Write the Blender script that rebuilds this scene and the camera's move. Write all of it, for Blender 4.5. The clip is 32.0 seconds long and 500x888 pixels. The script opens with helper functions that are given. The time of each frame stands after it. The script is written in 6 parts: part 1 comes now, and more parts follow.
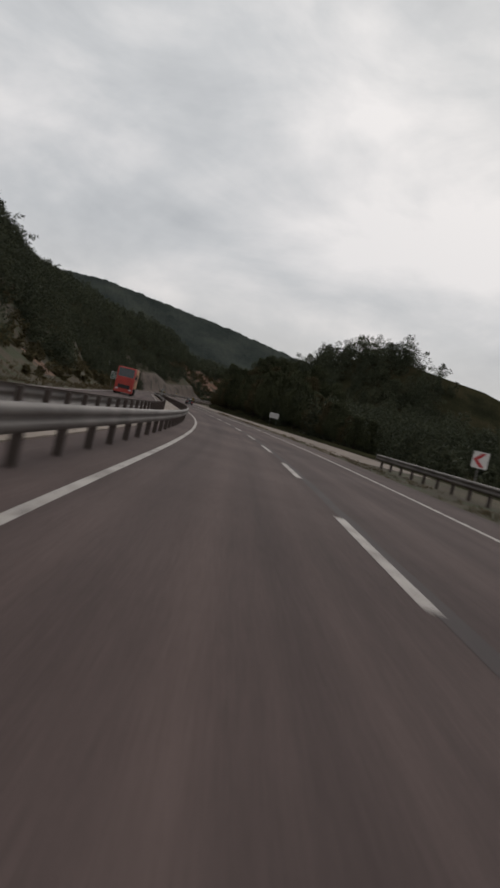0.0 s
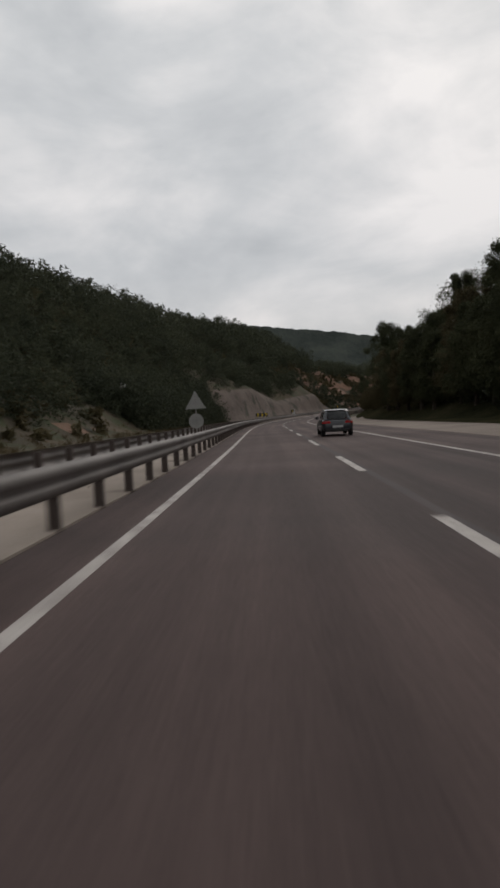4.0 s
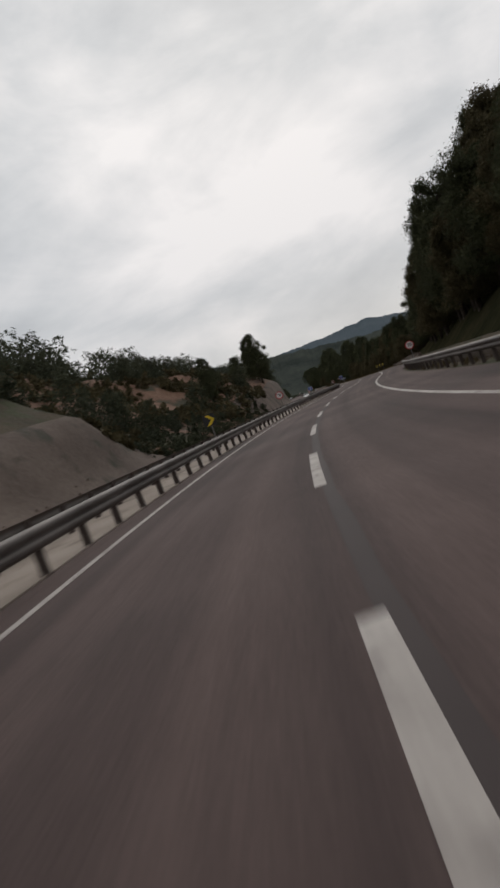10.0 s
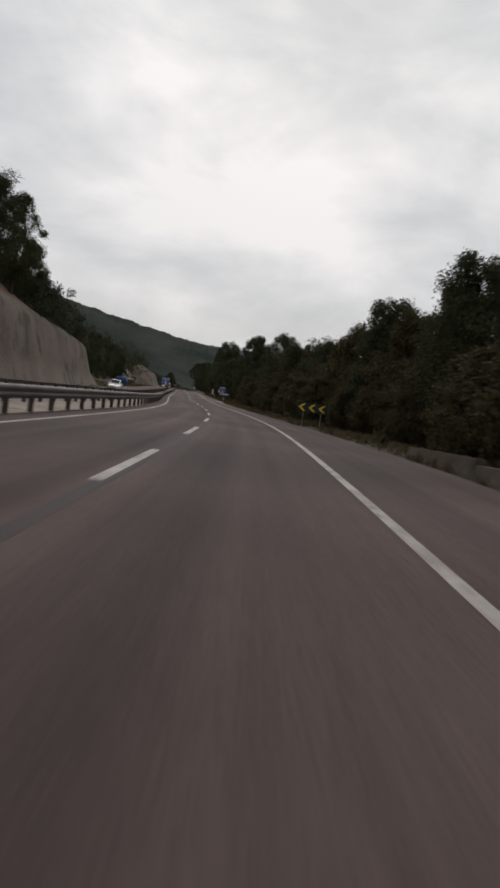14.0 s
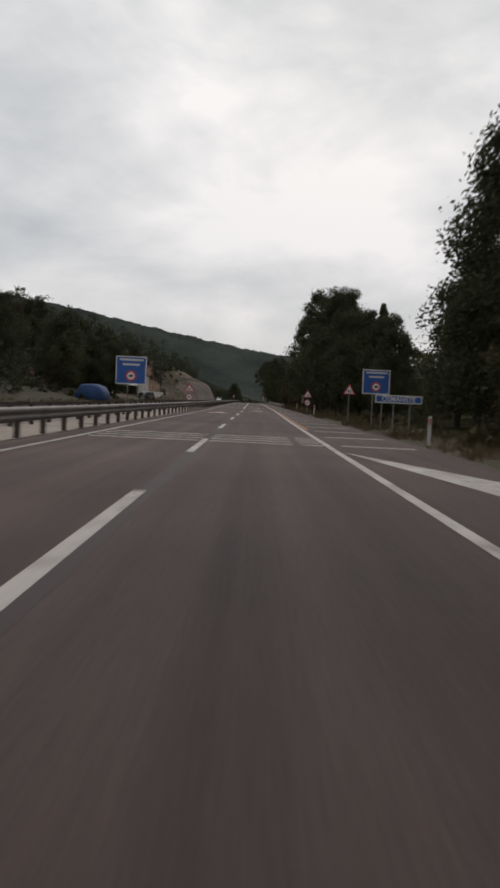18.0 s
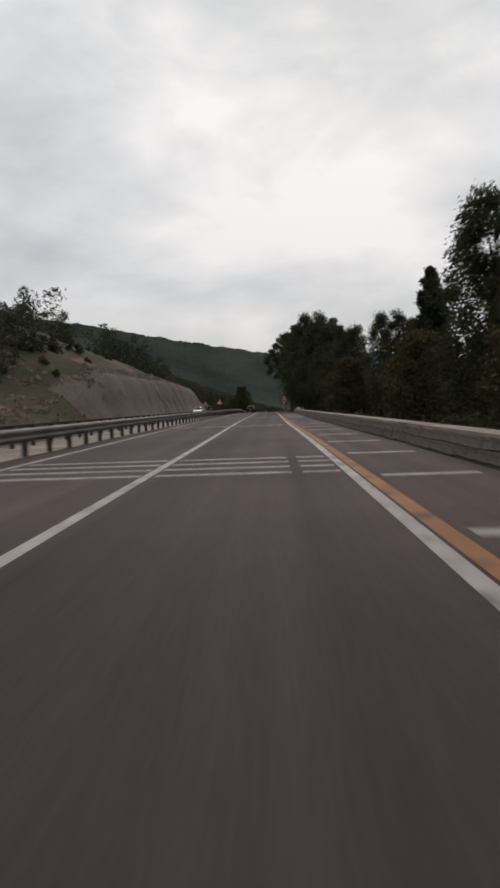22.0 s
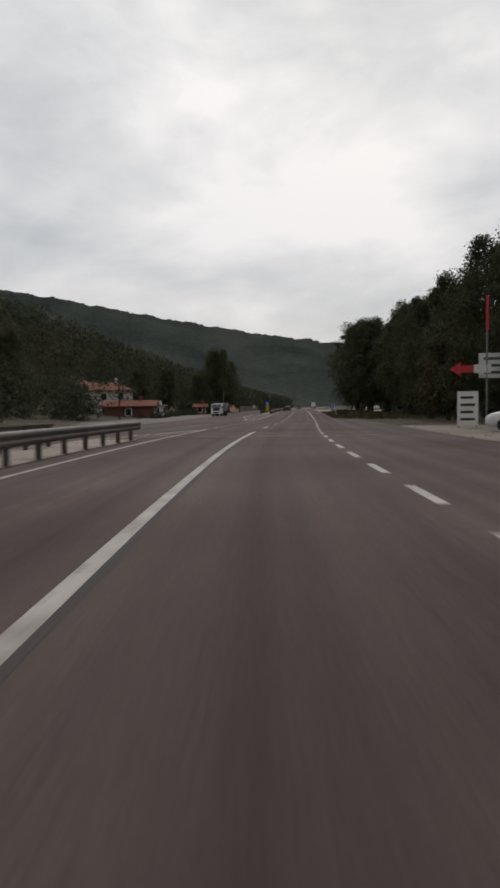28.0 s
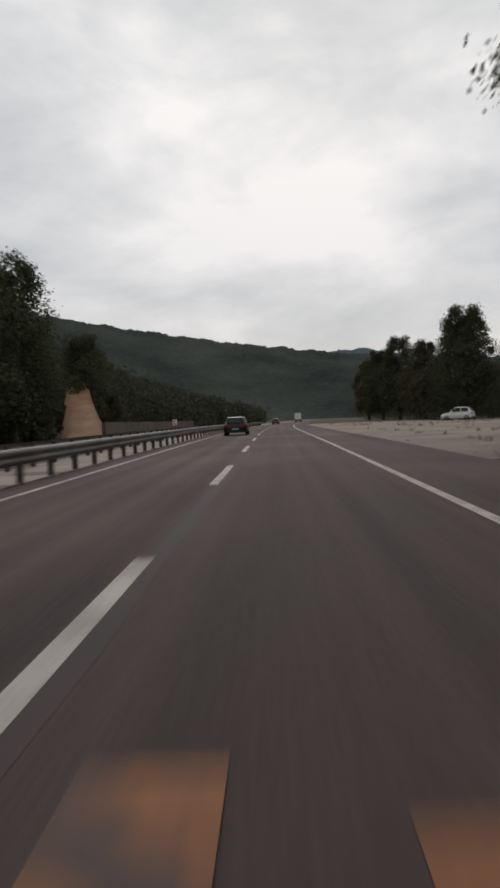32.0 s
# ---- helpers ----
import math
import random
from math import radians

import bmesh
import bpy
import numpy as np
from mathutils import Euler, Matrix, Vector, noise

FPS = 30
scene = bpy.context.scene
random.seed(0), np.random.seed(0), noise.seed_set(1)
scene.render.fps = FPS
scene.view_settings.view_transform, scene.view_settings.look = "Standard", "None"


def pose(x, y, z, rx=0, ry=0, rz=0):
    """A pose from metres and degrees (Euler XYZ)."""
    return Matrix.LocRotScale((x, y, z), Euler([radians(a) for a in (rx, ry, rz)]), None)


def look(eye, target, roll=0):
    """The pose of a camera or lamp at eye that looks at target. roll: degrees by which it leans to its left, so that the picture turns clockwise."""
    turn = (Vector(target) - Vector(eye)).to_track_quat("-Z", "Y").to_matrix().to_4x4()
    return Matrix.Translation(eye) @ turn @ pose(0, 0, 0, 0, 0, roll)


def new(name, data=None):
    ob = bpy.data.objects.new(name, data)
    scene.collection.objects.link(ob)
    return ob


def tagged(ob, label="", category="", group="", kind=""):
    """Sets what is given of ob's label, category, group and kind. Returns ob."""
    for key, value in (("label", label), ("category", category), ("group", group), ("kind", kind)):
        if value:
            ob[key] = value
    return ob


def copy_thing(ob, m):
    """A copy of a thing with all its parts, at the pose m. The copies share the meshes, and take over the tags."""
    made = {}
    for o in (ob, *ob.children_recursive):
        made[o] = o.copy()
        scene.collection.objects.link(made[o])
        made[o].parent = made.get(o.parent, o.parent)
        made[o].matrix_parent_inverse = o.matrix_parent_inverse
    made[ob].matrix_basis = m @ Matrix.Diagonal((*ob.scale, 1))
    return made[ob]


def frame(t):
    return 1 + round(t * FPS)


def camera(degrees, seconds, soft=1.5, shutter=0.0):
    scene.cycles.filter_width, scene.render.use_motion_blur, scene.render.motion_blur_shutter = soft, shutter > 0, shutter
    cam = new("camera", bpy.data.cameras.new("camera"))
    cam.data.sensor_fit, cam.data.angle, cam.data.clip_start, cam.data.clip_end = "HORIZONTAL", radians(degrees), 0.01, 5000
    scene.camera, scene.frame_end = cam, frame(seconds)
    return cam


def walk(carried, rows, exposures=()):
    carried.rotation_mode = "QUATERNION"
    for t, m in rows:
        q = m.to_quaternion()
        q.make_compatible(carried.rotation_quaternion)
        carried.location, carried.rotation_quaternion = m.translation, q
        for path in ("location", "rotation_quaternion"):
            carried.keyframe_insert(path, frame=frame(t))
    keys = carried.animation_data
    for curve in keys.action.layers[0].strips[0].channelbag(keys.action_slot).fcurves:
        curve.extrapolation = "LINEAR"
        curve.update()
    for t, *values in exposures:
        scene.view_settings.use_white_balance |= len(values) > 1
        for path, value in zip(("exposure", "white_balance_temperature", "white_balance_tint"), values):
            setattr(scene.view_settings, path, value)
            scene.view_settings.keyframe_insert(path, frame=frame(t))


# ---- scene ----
cam = camera(40.8, 32.0, soft=3.0, shutter=0.3)
PATH = (
    (0.0, -1.96, -4.06, 1.26, 86.85, -13.44, -1.29),
    (0.5, -1.90, 12.89, 0.99, 87.14, -12.78, -0.48),
    (1.0, -2.11, 29.64, 0.75, 87.41, -12.39, 2.27),
    (1.5, -2.78, 46.12, 0.55, 87.65, -13.06, 4.45),
    (2.0, -4.02, 62.36, 0.39, 87.78, -13.72, 6.25),
    (2.5, -5.78, 78.28, 0.24, 87.58, -9.09, 7.80),
    (3.0, -7.69, 94.02, 0.09, 87.35, -2.60, 8.65),
    (3.5, -9.70, 109.65, -0.08, 87.31, 0.66, 8.93),
    (4.0, -11.69, 125.06, -0.24, 87.28, 2.96, 9.22),
    (4.5, -13.66, 140.27, -0.37, 87.12, 4.51, 9.55),
    (5.0, -15.72, 155.37, -0.49, 86.83, 5.68, 9.61),
    (5.5, -17.80, 170.36, -0.59, 86.46, 6.66, 9.33),
    (6.0, -19.82, 185.22, -0.70, 86.10, 7.62, 8.69),
    (6.5, -21.68, 199.94, -0.83, 85.83, 8.71, 7.82),
    (7.0, -23.32, 214.49, -0.97, 85.73, 10.12, 6.84),
    (7.5, -24.30, 228.84, -1.06, 86.18, 12.01, 5.47),
    (8.0, -24.76, 242.87, -1.11, 86.88, 14.49, 3.59),
    (8.5, -24.98, 256.42, -1.12, 87.33, 19.13, 1.50),
    (9.0, -24.50, 269.97, -1.08, 87.70, 22.36, -1.12),
    (9.5, -23.07, 283.96, -0.99, 88.04, 21.52, -4.33),
    (10.0, -20.83, 298.19, -0.86, 88.27, 20.67, -7.58),
    (10.5, -17.84, 312.73, -0.68, 88.36, 23.59, -10.53),
    (11.0, -14.00, 327.37, -0.48, 88.40, 26.51, -12.79),
    (11.5, -9.15, 341.88, -0.27, 88.39, 20.24, -16.65),
    (12.0, -3.55, 356.23, -0.06, 88.38, 9.56, -20.75),
    (12.5, 2.42, 370.43, 0.15, 88.20, -1.78, -21.04),
    (13.0, 8.20, 384.80, 0.35, 87.86, -8.73, -19.40),
    (13.5, 13.30, 399.55, 0.53, 87.30, -8.53, -18.11),
    (14.0, 17.93, 414.37, 0.70, 86.89, -8.11, -16.82),
    (14.5, 22.11, 428.98, 0.84, 86.86, -7.50, -15.35),
    (15.0, 26.05, 443.52, 0.96, 86.85, -6.76, -13.36),
    (15.5, 29.68, 458.13, 1.07, 86.87, -6.15, -11.18),
    (16.0, 32.77, 472.79, 1.20, 86.92, -5.60, -9.68),
    (16.5, 35.50, 487.49, 1.36, 86.99, -5.05, -9.05),
    (17.0, 38.09, 502.18, 1.55, 87.07, -4.43, -9.34),
    (17.5, 40.75, 516.89, 1.75, 87.15, -3.66, -10.00),
    (18.0, 43.55, 531.63, 1.98, 87.21, -2.67, -10.60),
    (18.5, 46.58, 546.41, 2.21, 87.25, -0.35, -10.53),
    (19.0, 49.69, 561.22, 2.47, 87.31, 1.54, -10.10),
    (19.5, 52.77, 576.03, 2.73, 87.46, 1.75, -9.84),
    (20.0, 55.86, 590.88, 3.00, 87.57, 1.83, -9.51),
    (20.5, 58.83, 605.83, 3.29, 87.45, 0.88, -9.46),
    (21.0, 61.71, 620.89, 3.58, 87.33, -0.07, -9.67),
    (21.5, 64.61, 636.10, 3.87, 87.54, 0.83, -9.35),
    (22.0, 67.54, 651.39, 4.16, 87.76, 1.85, -9.09),
    (22.5, 70.41, 666.63, 4.44, 87.74, 2.01, -9.14),
    (23.0, 73.23, 682.04, 4.71, 87.73, 2.13, -8.98),
    (23.5, 76.13, 697.86, 4.99, 87.74, 2.36, -8.87),
    (24.0, 79.15, 713.75, 5.25, 87.76, 2.52, -8.87),
    (24.5, 82.08, 729.49, 5.52, 87.75, 2.22, -9.03),
    (25.0, 84.94, 745.20, 5.77, 87.71, 1.91, -8.95),
    (25.5, 87.77, 760.89, 6.02, 87.62, 2.11, -8.74),
    (26.0, 90.63, 776.60, 6.24, 87.50, 2.31, -8.80),
    (26.5, 93.53, 792.40, 6.43, 87.35, 2.17, -8.64),
    (27.0, 96.31, 808.27, 6.58, 87.17, 1.81, -8.39),
    (27.5, 98.97, 824.18, 6.66, 86.97, 1.34, -8.43),
    (28.0, 101.65, 840.11, 6.66, 86.80, 0.87, -9.23),
    (28.5, 104.59, 856.02, 6.59, 86.68, 0.51, -10.83),
    (29.0, 108.03, 871.84, 6.50, 86.63, 0.37, -13.00),
    (29.5, 112.08, 887.59, 6.38, 86.75, 0.55, -13.25),
    (30.0, 116.28, 903.46, 6.25, 86.97, 0.94, -12.13),
    (30.5, 120.32, 919.63, 6.18, 87.15, 1.54, -11.72),
    (31.0, 124.26, 935.93, 6.17, 87.36, 2.11, -11.41),
    (31.5, 128.15, 952.23, 6.20, 87.67, 2.38, -11.27),
    (32.0, 132.01, 968.55, 6.25, 88.03, 2.59, -11.25),
)
walk(cam, [(t, pose(x, y, z, rx, ry, rz)) for t, x, y, z, rx, ry, rz in PATH], [(0, -0.14), (4.0, -0.1), (7.0, -0.05), (11.0, -0.06), (15.0, 0.0), (32.0, 0.0)])
BEND = (-7.87, -7.88, 1.50, 2.36, 1.72, 0.18, 0.04, 0.59, 0.20, -0.52, -1.03, -2.48, -4.16, -3.99, -3.96, -1.99, -2.58, 1.24, 1.55, 1.02, 2.91, 1.53, -0.30, -0.65, 0.08, -0.36, 0.61, -0.08, -0.21, 0.60, -0.53, -0.09, 0.35, -0.25, 0.67, 0.37, -1.17, -2.53, 0.24, 0.37, 0.20, 0.03, 0.26, -0.24, -0.51, -0.62, -0.49, -0.33, -0.25, -0.20, -0.18, -0.17, -0.16, -0.16)
GRADE = (-1.21, -1.62, -0.87, -1.09, -0.64, -0.97, 0.18, 1.30, 1.42, 1.11, 0.68, 1.31, 1.64, 1.89, 1.86, 1.66, 1.62, 1.10, -0.35, -0.89, 0.25, 0.34, -0.14, -0.03, -0.08, -0.10, -0.10)


def clamp01(v):
    return max(0.0, min(1.0, v))


# ---- world, sun, exposure ----
world = bpy.data.worlds.new("overcast_sky")
scene.world = world
world.use_nodes = True
wn, wl = world.node_tree.nodes, world.node_tree.links
wn.clear()
w_out = wn.new("ShaderNodeOutputWorld")
w_bg = wn.new("ShaderNodeBackground")
w_sky = wn.new("ShaderNodeTexSky")
w_sky.sky_type, w_sky.sun_disc = "NISHITA", False
w_sky.sun_elevation, w_sky.sun_rotation = radians(32), radians(20)
w_co = wn.new("ShaderNodeTexCoord")
w_map = wn.new("ShaderNodeMapping")
w_map.inputs["Scale"].default_value = (1.0, 0.9, 1.8)
w_map.inputs["Rotation"].default_value = (0.0, 0.25, 0.5)
wl.new(w_co.outputs["Generated"], w_map.inputs["Vector"])
w_n1 = wn.new("ShaderNodeTexNoise")
w_n1.inputs["Scale"].default_value, w_n1.inputs["Detail"].default_value = 1.9, 6.0
w_n1.inputs["Roughness"].default_value, w_n1.inputs["Distortion"].default_value = 0.5, 0.25
wl.new(w_map.outputs["Vector"], w_n1.inputs["Vector"])
w_map2 = wn.new("ShaderNodeMapping")
w_map2.inputs["Scale"].default_value = (1.0, 1.0, 2.2)
w_map2.inputs["Location"].default_value = (3.1, 0.4, 0.0)
wl.new(w_co.outputs["Generated"], w_map2.inputs["Vector"])
w_n2 = wn.new("ShaderNodeTexNoise")
w_n2.inputs["Scale"].default_value, w_n2.inputs["Detail"].default_value = 3.6, 6.0
w_n2.inputs["Roughness"].default_value, w_n2.inputs["Distortion"].default_value = 0.55, 0.3
wl.new(w_map2.outputs["Vector"], w_n2.inputs["Vector"])
w_add = wn.new("ShaderNodeMixRGB")
w_add.inputs["Fac"].default_value = 0.36
wl.new(w_n1.outputs["Fac"], w_add.inputs["Color1"])
wl.new(w_n2.outputs["Fac"], w_add.inputs["Color2"])
w_ramp = wn.new("ShaderNodeValToRGB")
w_ramp.color_ramp.elements[0].position, w_ramp.color_ramp.elements[0].color = 0.37, (0.47, 0.485, 0.503, 1)
w_ramp.color_ramp.elements[1].position, w_ramp.color_ramp.elements[1].color = 0.62, (0.985, 0.945, 0.925, 1)
mid = w_ramp.color_ramp.elements.new(0.5)
mid.color = (0.69, 0.692, 0.697, 1)
wl.new(w_add.outputs["Color"], w_ramp.inputs["Fac"])
w_mul = wn.new("ShaderNodeMixRGB")
w_mul.blend_type, w_mul.inputs["Fac"].default_value = "MULTIPLY", 1.0
w_mul.inputs["Color2"].default_value = (0.05, 0.05, 0.05, 1)
wl.new(w_sky.outputs["Color"], w_mul.inputs["Color1"])
w_mix = wn.new("ShaderNodeMixRGB")
w_mix.inputs["Fac"].default_value = 0.9
wl.new(w_mul.outputs["Color"], w_mix.inputs["Color1"])
w_sep = wn.new("ShaderNodeSeparateXYZ")
wl.new(w_co.outputs["Generated"], w_sep.inputs["Vector"])
w_tint = wn.new("ShaderNodeValToRGB")
w_tint.color_ramp.elements[0].position, w_tint.color_ramp.elements[0].color = 0.05, (1.0, 0.975, 0.965, 1)
w_tint.color_ramp.elements[1].position, w_tint.color_ramp.elements[1].color = 0.46, (1.03, 1.04, 1.045, 1)
w_tint.color_ramp.elements.new(0.2).color = (0.91, 0.92, 0.935, 1)
wl.new(w_sep.outputs["Z"], w_tint.inputs["Fac"])
w_hue = wn.new("ShaderNodeMixRGB")
w_hue.blend_type, w_hue.inputs["Fac"].default_value = "MULTIPLY", 1.0
wl.new(w_ramp.outputs["Color"], w_hue.inputs["Color1"])
wl.new(w_tint.outputs["Color"], w_hue.inputs["Color2"])
wl.new(w_hue.outputs["Color"], w_mix.inputs["Color2"])
wl.new(w_mix.outputs["Color"], w_bg.inputs["Color"])
w_bg.inputs["Strength"].default_value = 1.0
wl.new(w_bg.outputs["Background"], w_out.inputs["Surface"])
sun_data = bpy.data.lights.new("veiled_sun", "SUN")
sun_data.energy, sun_data.angle, sun_data.color = 0.6, radians(25), (1.0, 0.95, 0.9)
sun = new("veiled_sun", sun_data)
sun.matrix_world = look((60, 300, 200), (0, 0, 0))


# ---- materials ----
def material(name, colours, rough=0.9, scale=1.0, fine=8.0, bump=0.2, metal=0.0, spots=None, uv=False, island=0.0, spec=0.3, stretch=(1, 1, 1)):
    """Two scales of noise between two or three colours, fine relief, optional colour spots."""
    m = bpy.data.materials.new(name)
    m.use_nodes = True
    n, l = m.node_tree.nodes, m.node_tree.links
    b = n["Principled BSDF"]
    b.inputs["Roughness"].default_value, b.inputs["Metallic"].default_value = rough, metal
    b.inputs["Specular IOR Level"].default_value = spec
    co = n.new("ShaderNodeTexCoord")
    mp = n.new("ShaderNodeMapping")
    mp.inputs["Scale"].default_value = stretch
    l.new(co.outputs["UV" if uv else "Object"], mp.inputs["Vector"])
    big, small = n.new("ShaderNodeTexNoise"), n.new("ShaderNodeTexNoise")
    big.inputs["Scale"].default_value, big.inputs["Detail"].default_value = scale, 6
    small.inputs["Scale"].default_value, small.inputs["Detail"].default_value = fine, 4
    for t in (big, small):
        l.new(mp.outputs["Vector"], t.inputs["Vector"])
    mix = n.new("ShaderNodeMath")
    mix.operation = "MULTIPLY_ADD"
    l.new(small.outputs["Fac"], mix.inputs[0])
    mix.inputs[1].default_value = 0.45
    l.new(big.outputs["Fac"], mix.inputs[2])
    fac = mix.outputs[0]
    if island:
        geo = n.new("ShaderNodeNewGeometry")
        add = n.new("ShaderNodeMath")
        add.operation = "MULTIPLY_ADD"
        l.new(geo.outputs["Random Per Island"], add.inputs[0])
        add.inputs[1].default_value = island
        l.new(fac, add.inputs[2])
        fac = add.outputs[0]
    ramp = n.new("ShaderNodeValToRGB")
    e = ramp.color_ramp.elements
    lo, hi = 0.5, 0.95 + island
    e[0].position, e[0].color = lo, (*colours[0], 1)
    e[1].position, e[1].color = hi, (*colours[-1], 1)
    for i, c in enumerate(colours[1:-1]):
        x = e.new(lo + (hi - lo) * (i + 1) / (len(colours) - 1))
        x.color = (*c, 1)
    l.new(fac, ramp.inputs["Fac"])
    col = ramp.outputs["Color"]
    if spots:
        tex = n.new("ShaderNodeTexNoise")
        tex.inputs["Scale"].default_value, tex.inputs["Detail"].default_value = spots[1], 5
        l.new(mp.outputs["Vector"], tex.inputs["Vector"])
        st = n.new("ShaderNodeValToRGB")
        st.color_ramp.elements[0].position, st.color_ramp.elements[1].position = spots[2], spots[2] + 0.1
        l.new(tex.outputs["Fac"], st.inputs["Fac"])
        mx = n.new("ShaderNodeMixRGB")
        l.new(st.outputs["Color"], mx.inputs["Fac"])
        l.new(col, mx.inputs["Color1"])
        mx.inputs["Color2"].default_value = (*spots[0], 1)
        col = mx.outputs["Color"]
    l.new(col, b.inputs["Base Color"])
    if bump:
        bp = n.new("ShaderNodeBump")
        bp.inputs["Strength"].default_value, bp.inputs["Distance"].default_value = bump, 0.5 / fine
        l.new(small.outputs["Fac"], bp.inputs["Height"])
        l.new(bp.outputs["Normal"], b.inputs["Normal"])
    return m


ASPHALT = material("asphalt", [(0.067, 0.048, 0.045), (0.092, 0.0665, 0.0617), (0.115, 0.0843, 0.0785)], 0.9, 0.16, 70, 0.12, spec=0.16, spots=((0.069, 0.053, 0.05), 0.05, 0.56))


def wheel_tracks(m):
    """Streaks along the road from the lane's own coordinates: polished tracks, oil between them, patches."""
    n, l = m.node_tree.nodes, m.node_tree.links
    b = n["Principled BSDF"]
    co = n.new("ShaderNodeTexCoord")
    mp = n.new("ShaderNodeMapping")
    mp.inputs["Scale"].default_value = (1.25, 0.018, 1.0)
    l.new(co.outputs["UV"], mp.inputs["Vector"])
    tex = n.new("ShaderNodeTexNoise")
    tex.inputs["Scale"].default_value, tex.inputs["Detail"].default_value = 1.0, 5.0
    l.new(mp.outputs["Vector"], tex.inputs["Vector"])
    grit = n.new("ShaderNodeTexVoronoi")
    grit.inputs["Scale"].default_value = 45.0
    l.new(n["Texture Coordinate"].outputs["Object"], grit.inputs["Vector"])
    ramp = n.new("ShaderNodeValToRGB")
    ramp.color_ramp.elements[0].position, ramp.color_ramp.elements[0].color = 0.32, (0.68, 0.68, 0.69, 1)
    ramp.color_ramp.elements[1].position, ramp.color_ramp.elements[1].color = 0.68, (1.22, 1.2, 1.18, 1)
    l.new(tex.outputs["Fac"], ramp.inputs["Fac"])
    speck = n.new("ShaderNodeMapRange")
    speck.inputs["From Max"].default_value = 0.9
    speck.inputs["To Min"].default_value, speck.inputs["To Max"].default_value = 0.72, 1.25
    l.new(grit.outputs["Color"], speck.inputs["Value"])
    last = b.inputs["Base Color"].links[0].from_socket
    for src in (ramp.outputs["Color"], speck.outputs["Result"]):
        mx = n.new("ShaderNodeMixRGB")
        mx.blend_type, mx.inputs["Fac"].default_value = "MULTIPLY", 1.0
        l.new(last, mx.inputs["Color1"])
        l.new(src, mx.inputs["Color2"])
        last = mx.outputs["Color"]
    l.new(last, b.inputs["Base Color"])


wheel_tracks(ASPHALT)
SEAM = material("dark_bitumen_seam", [(0.044, 0.034, 0.033), (0.062, 0.047, 0.045)], 0.84, 0.5, 60, 0.12)
PALE_ASPHALT = material("pale_worn_asphalt", [(0.12, 0.10, 0.09), (0.18, 0.15, 0.135)], 0.9, 0.3, 18, 0.2)
GRAVEL = material("pale_gravel", [(0.15, 0.118, 0.096), (0.21, 0.168, 0.14), (0.27, 0.22, 0.185)], 0.95, 0.25, 14, 0.5)
CONCRETE = material("pale_concrete", [(0.22, 0.18, 0.148), (0.29, 0.24, 0.20), (0.35, 0.295, 0.25)], 0.92, 0.35, 16, 0.25, spots=((0.15, 0.118, 0.092), 0.5, 0.56))
EARTH = material("dry_grass_and_earth", [(0.036, 0.031, 0.019), (0.064, 0.05, 0.031), (0.1, 0.074, 0.047)], 1.0, 0.12, 2.6, 0.8, spots=((0.045, 0.05, 0.022), 0.35, 0.5))
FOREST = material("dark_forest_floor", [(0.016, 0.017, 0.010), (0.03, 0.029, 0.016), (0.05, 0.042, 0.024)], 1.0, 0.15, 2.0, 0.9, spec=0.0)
RED_EARTH = material("red_earth_cut", [(0.10, 0.058, 0.04), (0.155, 0.088, 0.058), (0.22, 0.14, 0.10)], 1.0, 0.12, 1.6, 0.9, spots=((0.05, 0.045, 0.028), 0.22, 0.56))
SHOTCRETE = material("grey_brown_shotcrete", [(0.078, 0.057, 0.046), (0.115, 0.086, 0.07), (0.15, 0.116, 0.095)], 0.95, 0.18, 3.0, 0.55, spots=((0.05, 0.045, 0.033), 0.3, 0.56))
STONE = material("rough_wall_stone", [(0.12, 0.10, 0.085), (0.2, 0.165, 0.14), (0.27, 0.23, 0.2)], 0.95, 0.9, 7, 0.8)
STEEL = material("weathered_galvanised_steel", [(0.085, 0.074, 0.067), (0.13, 0.114, 0.104), (0.17, 0.15, 0.138)], 0.62, 0.7, 12, 0.1, metal=0.35)
POST = material("brown_weathered_steel_post", [(0.05, 0.038, 0.033), (0.09, 0.07, 0.062)], 0.75, 1.5, 14, 0.1, metal=0.2)
WHITE_PAINT = material("worn_white_road_paint", [(0.24, 0.212, 0.195), (0.40, 0.362, 0.333), (0.50, 0.46, 0.427)], 0.8, 1.6, 30, 0.05, spots=((0.13, 0.112, 0.105), 5.0, 0.6))
ORANGE_PAINT = material("worn_orange_road_paint", [(0.22, 0.095, 0.04), (0.32, 0.135, 0.052), (0.37, 0.155, 0.06)], 0.8, 0.8, 18, 0.05, spots=((0.11, 0.075, 0.058), 2.2, 0.55))
WORN_ORANGE = material("half_worn_orange_road_paint", [(0.20, 0.085, 0.042), (0.30, 0.125, 0.052), (0.38, 0.16, 0.065)], 0.82, 0.9, 22, 0.05, spots=((0.085, 0.06, 0.054), 1.9, 0.49))
RED_PAINT = material("worn_red_road_paint", [(0.22, 0.06, 0.05), (0.3, 0.09, 0.075)], 0.8, 2, 18, 0.05, spots=((0.1, 0.07, 0.066), 3, 0.55))
BARK = material("dark_bark", [(0.03, 0.024, 0.018), (0.07, 0.055, 0.042)], 1.0, 3, 18, 0.8)


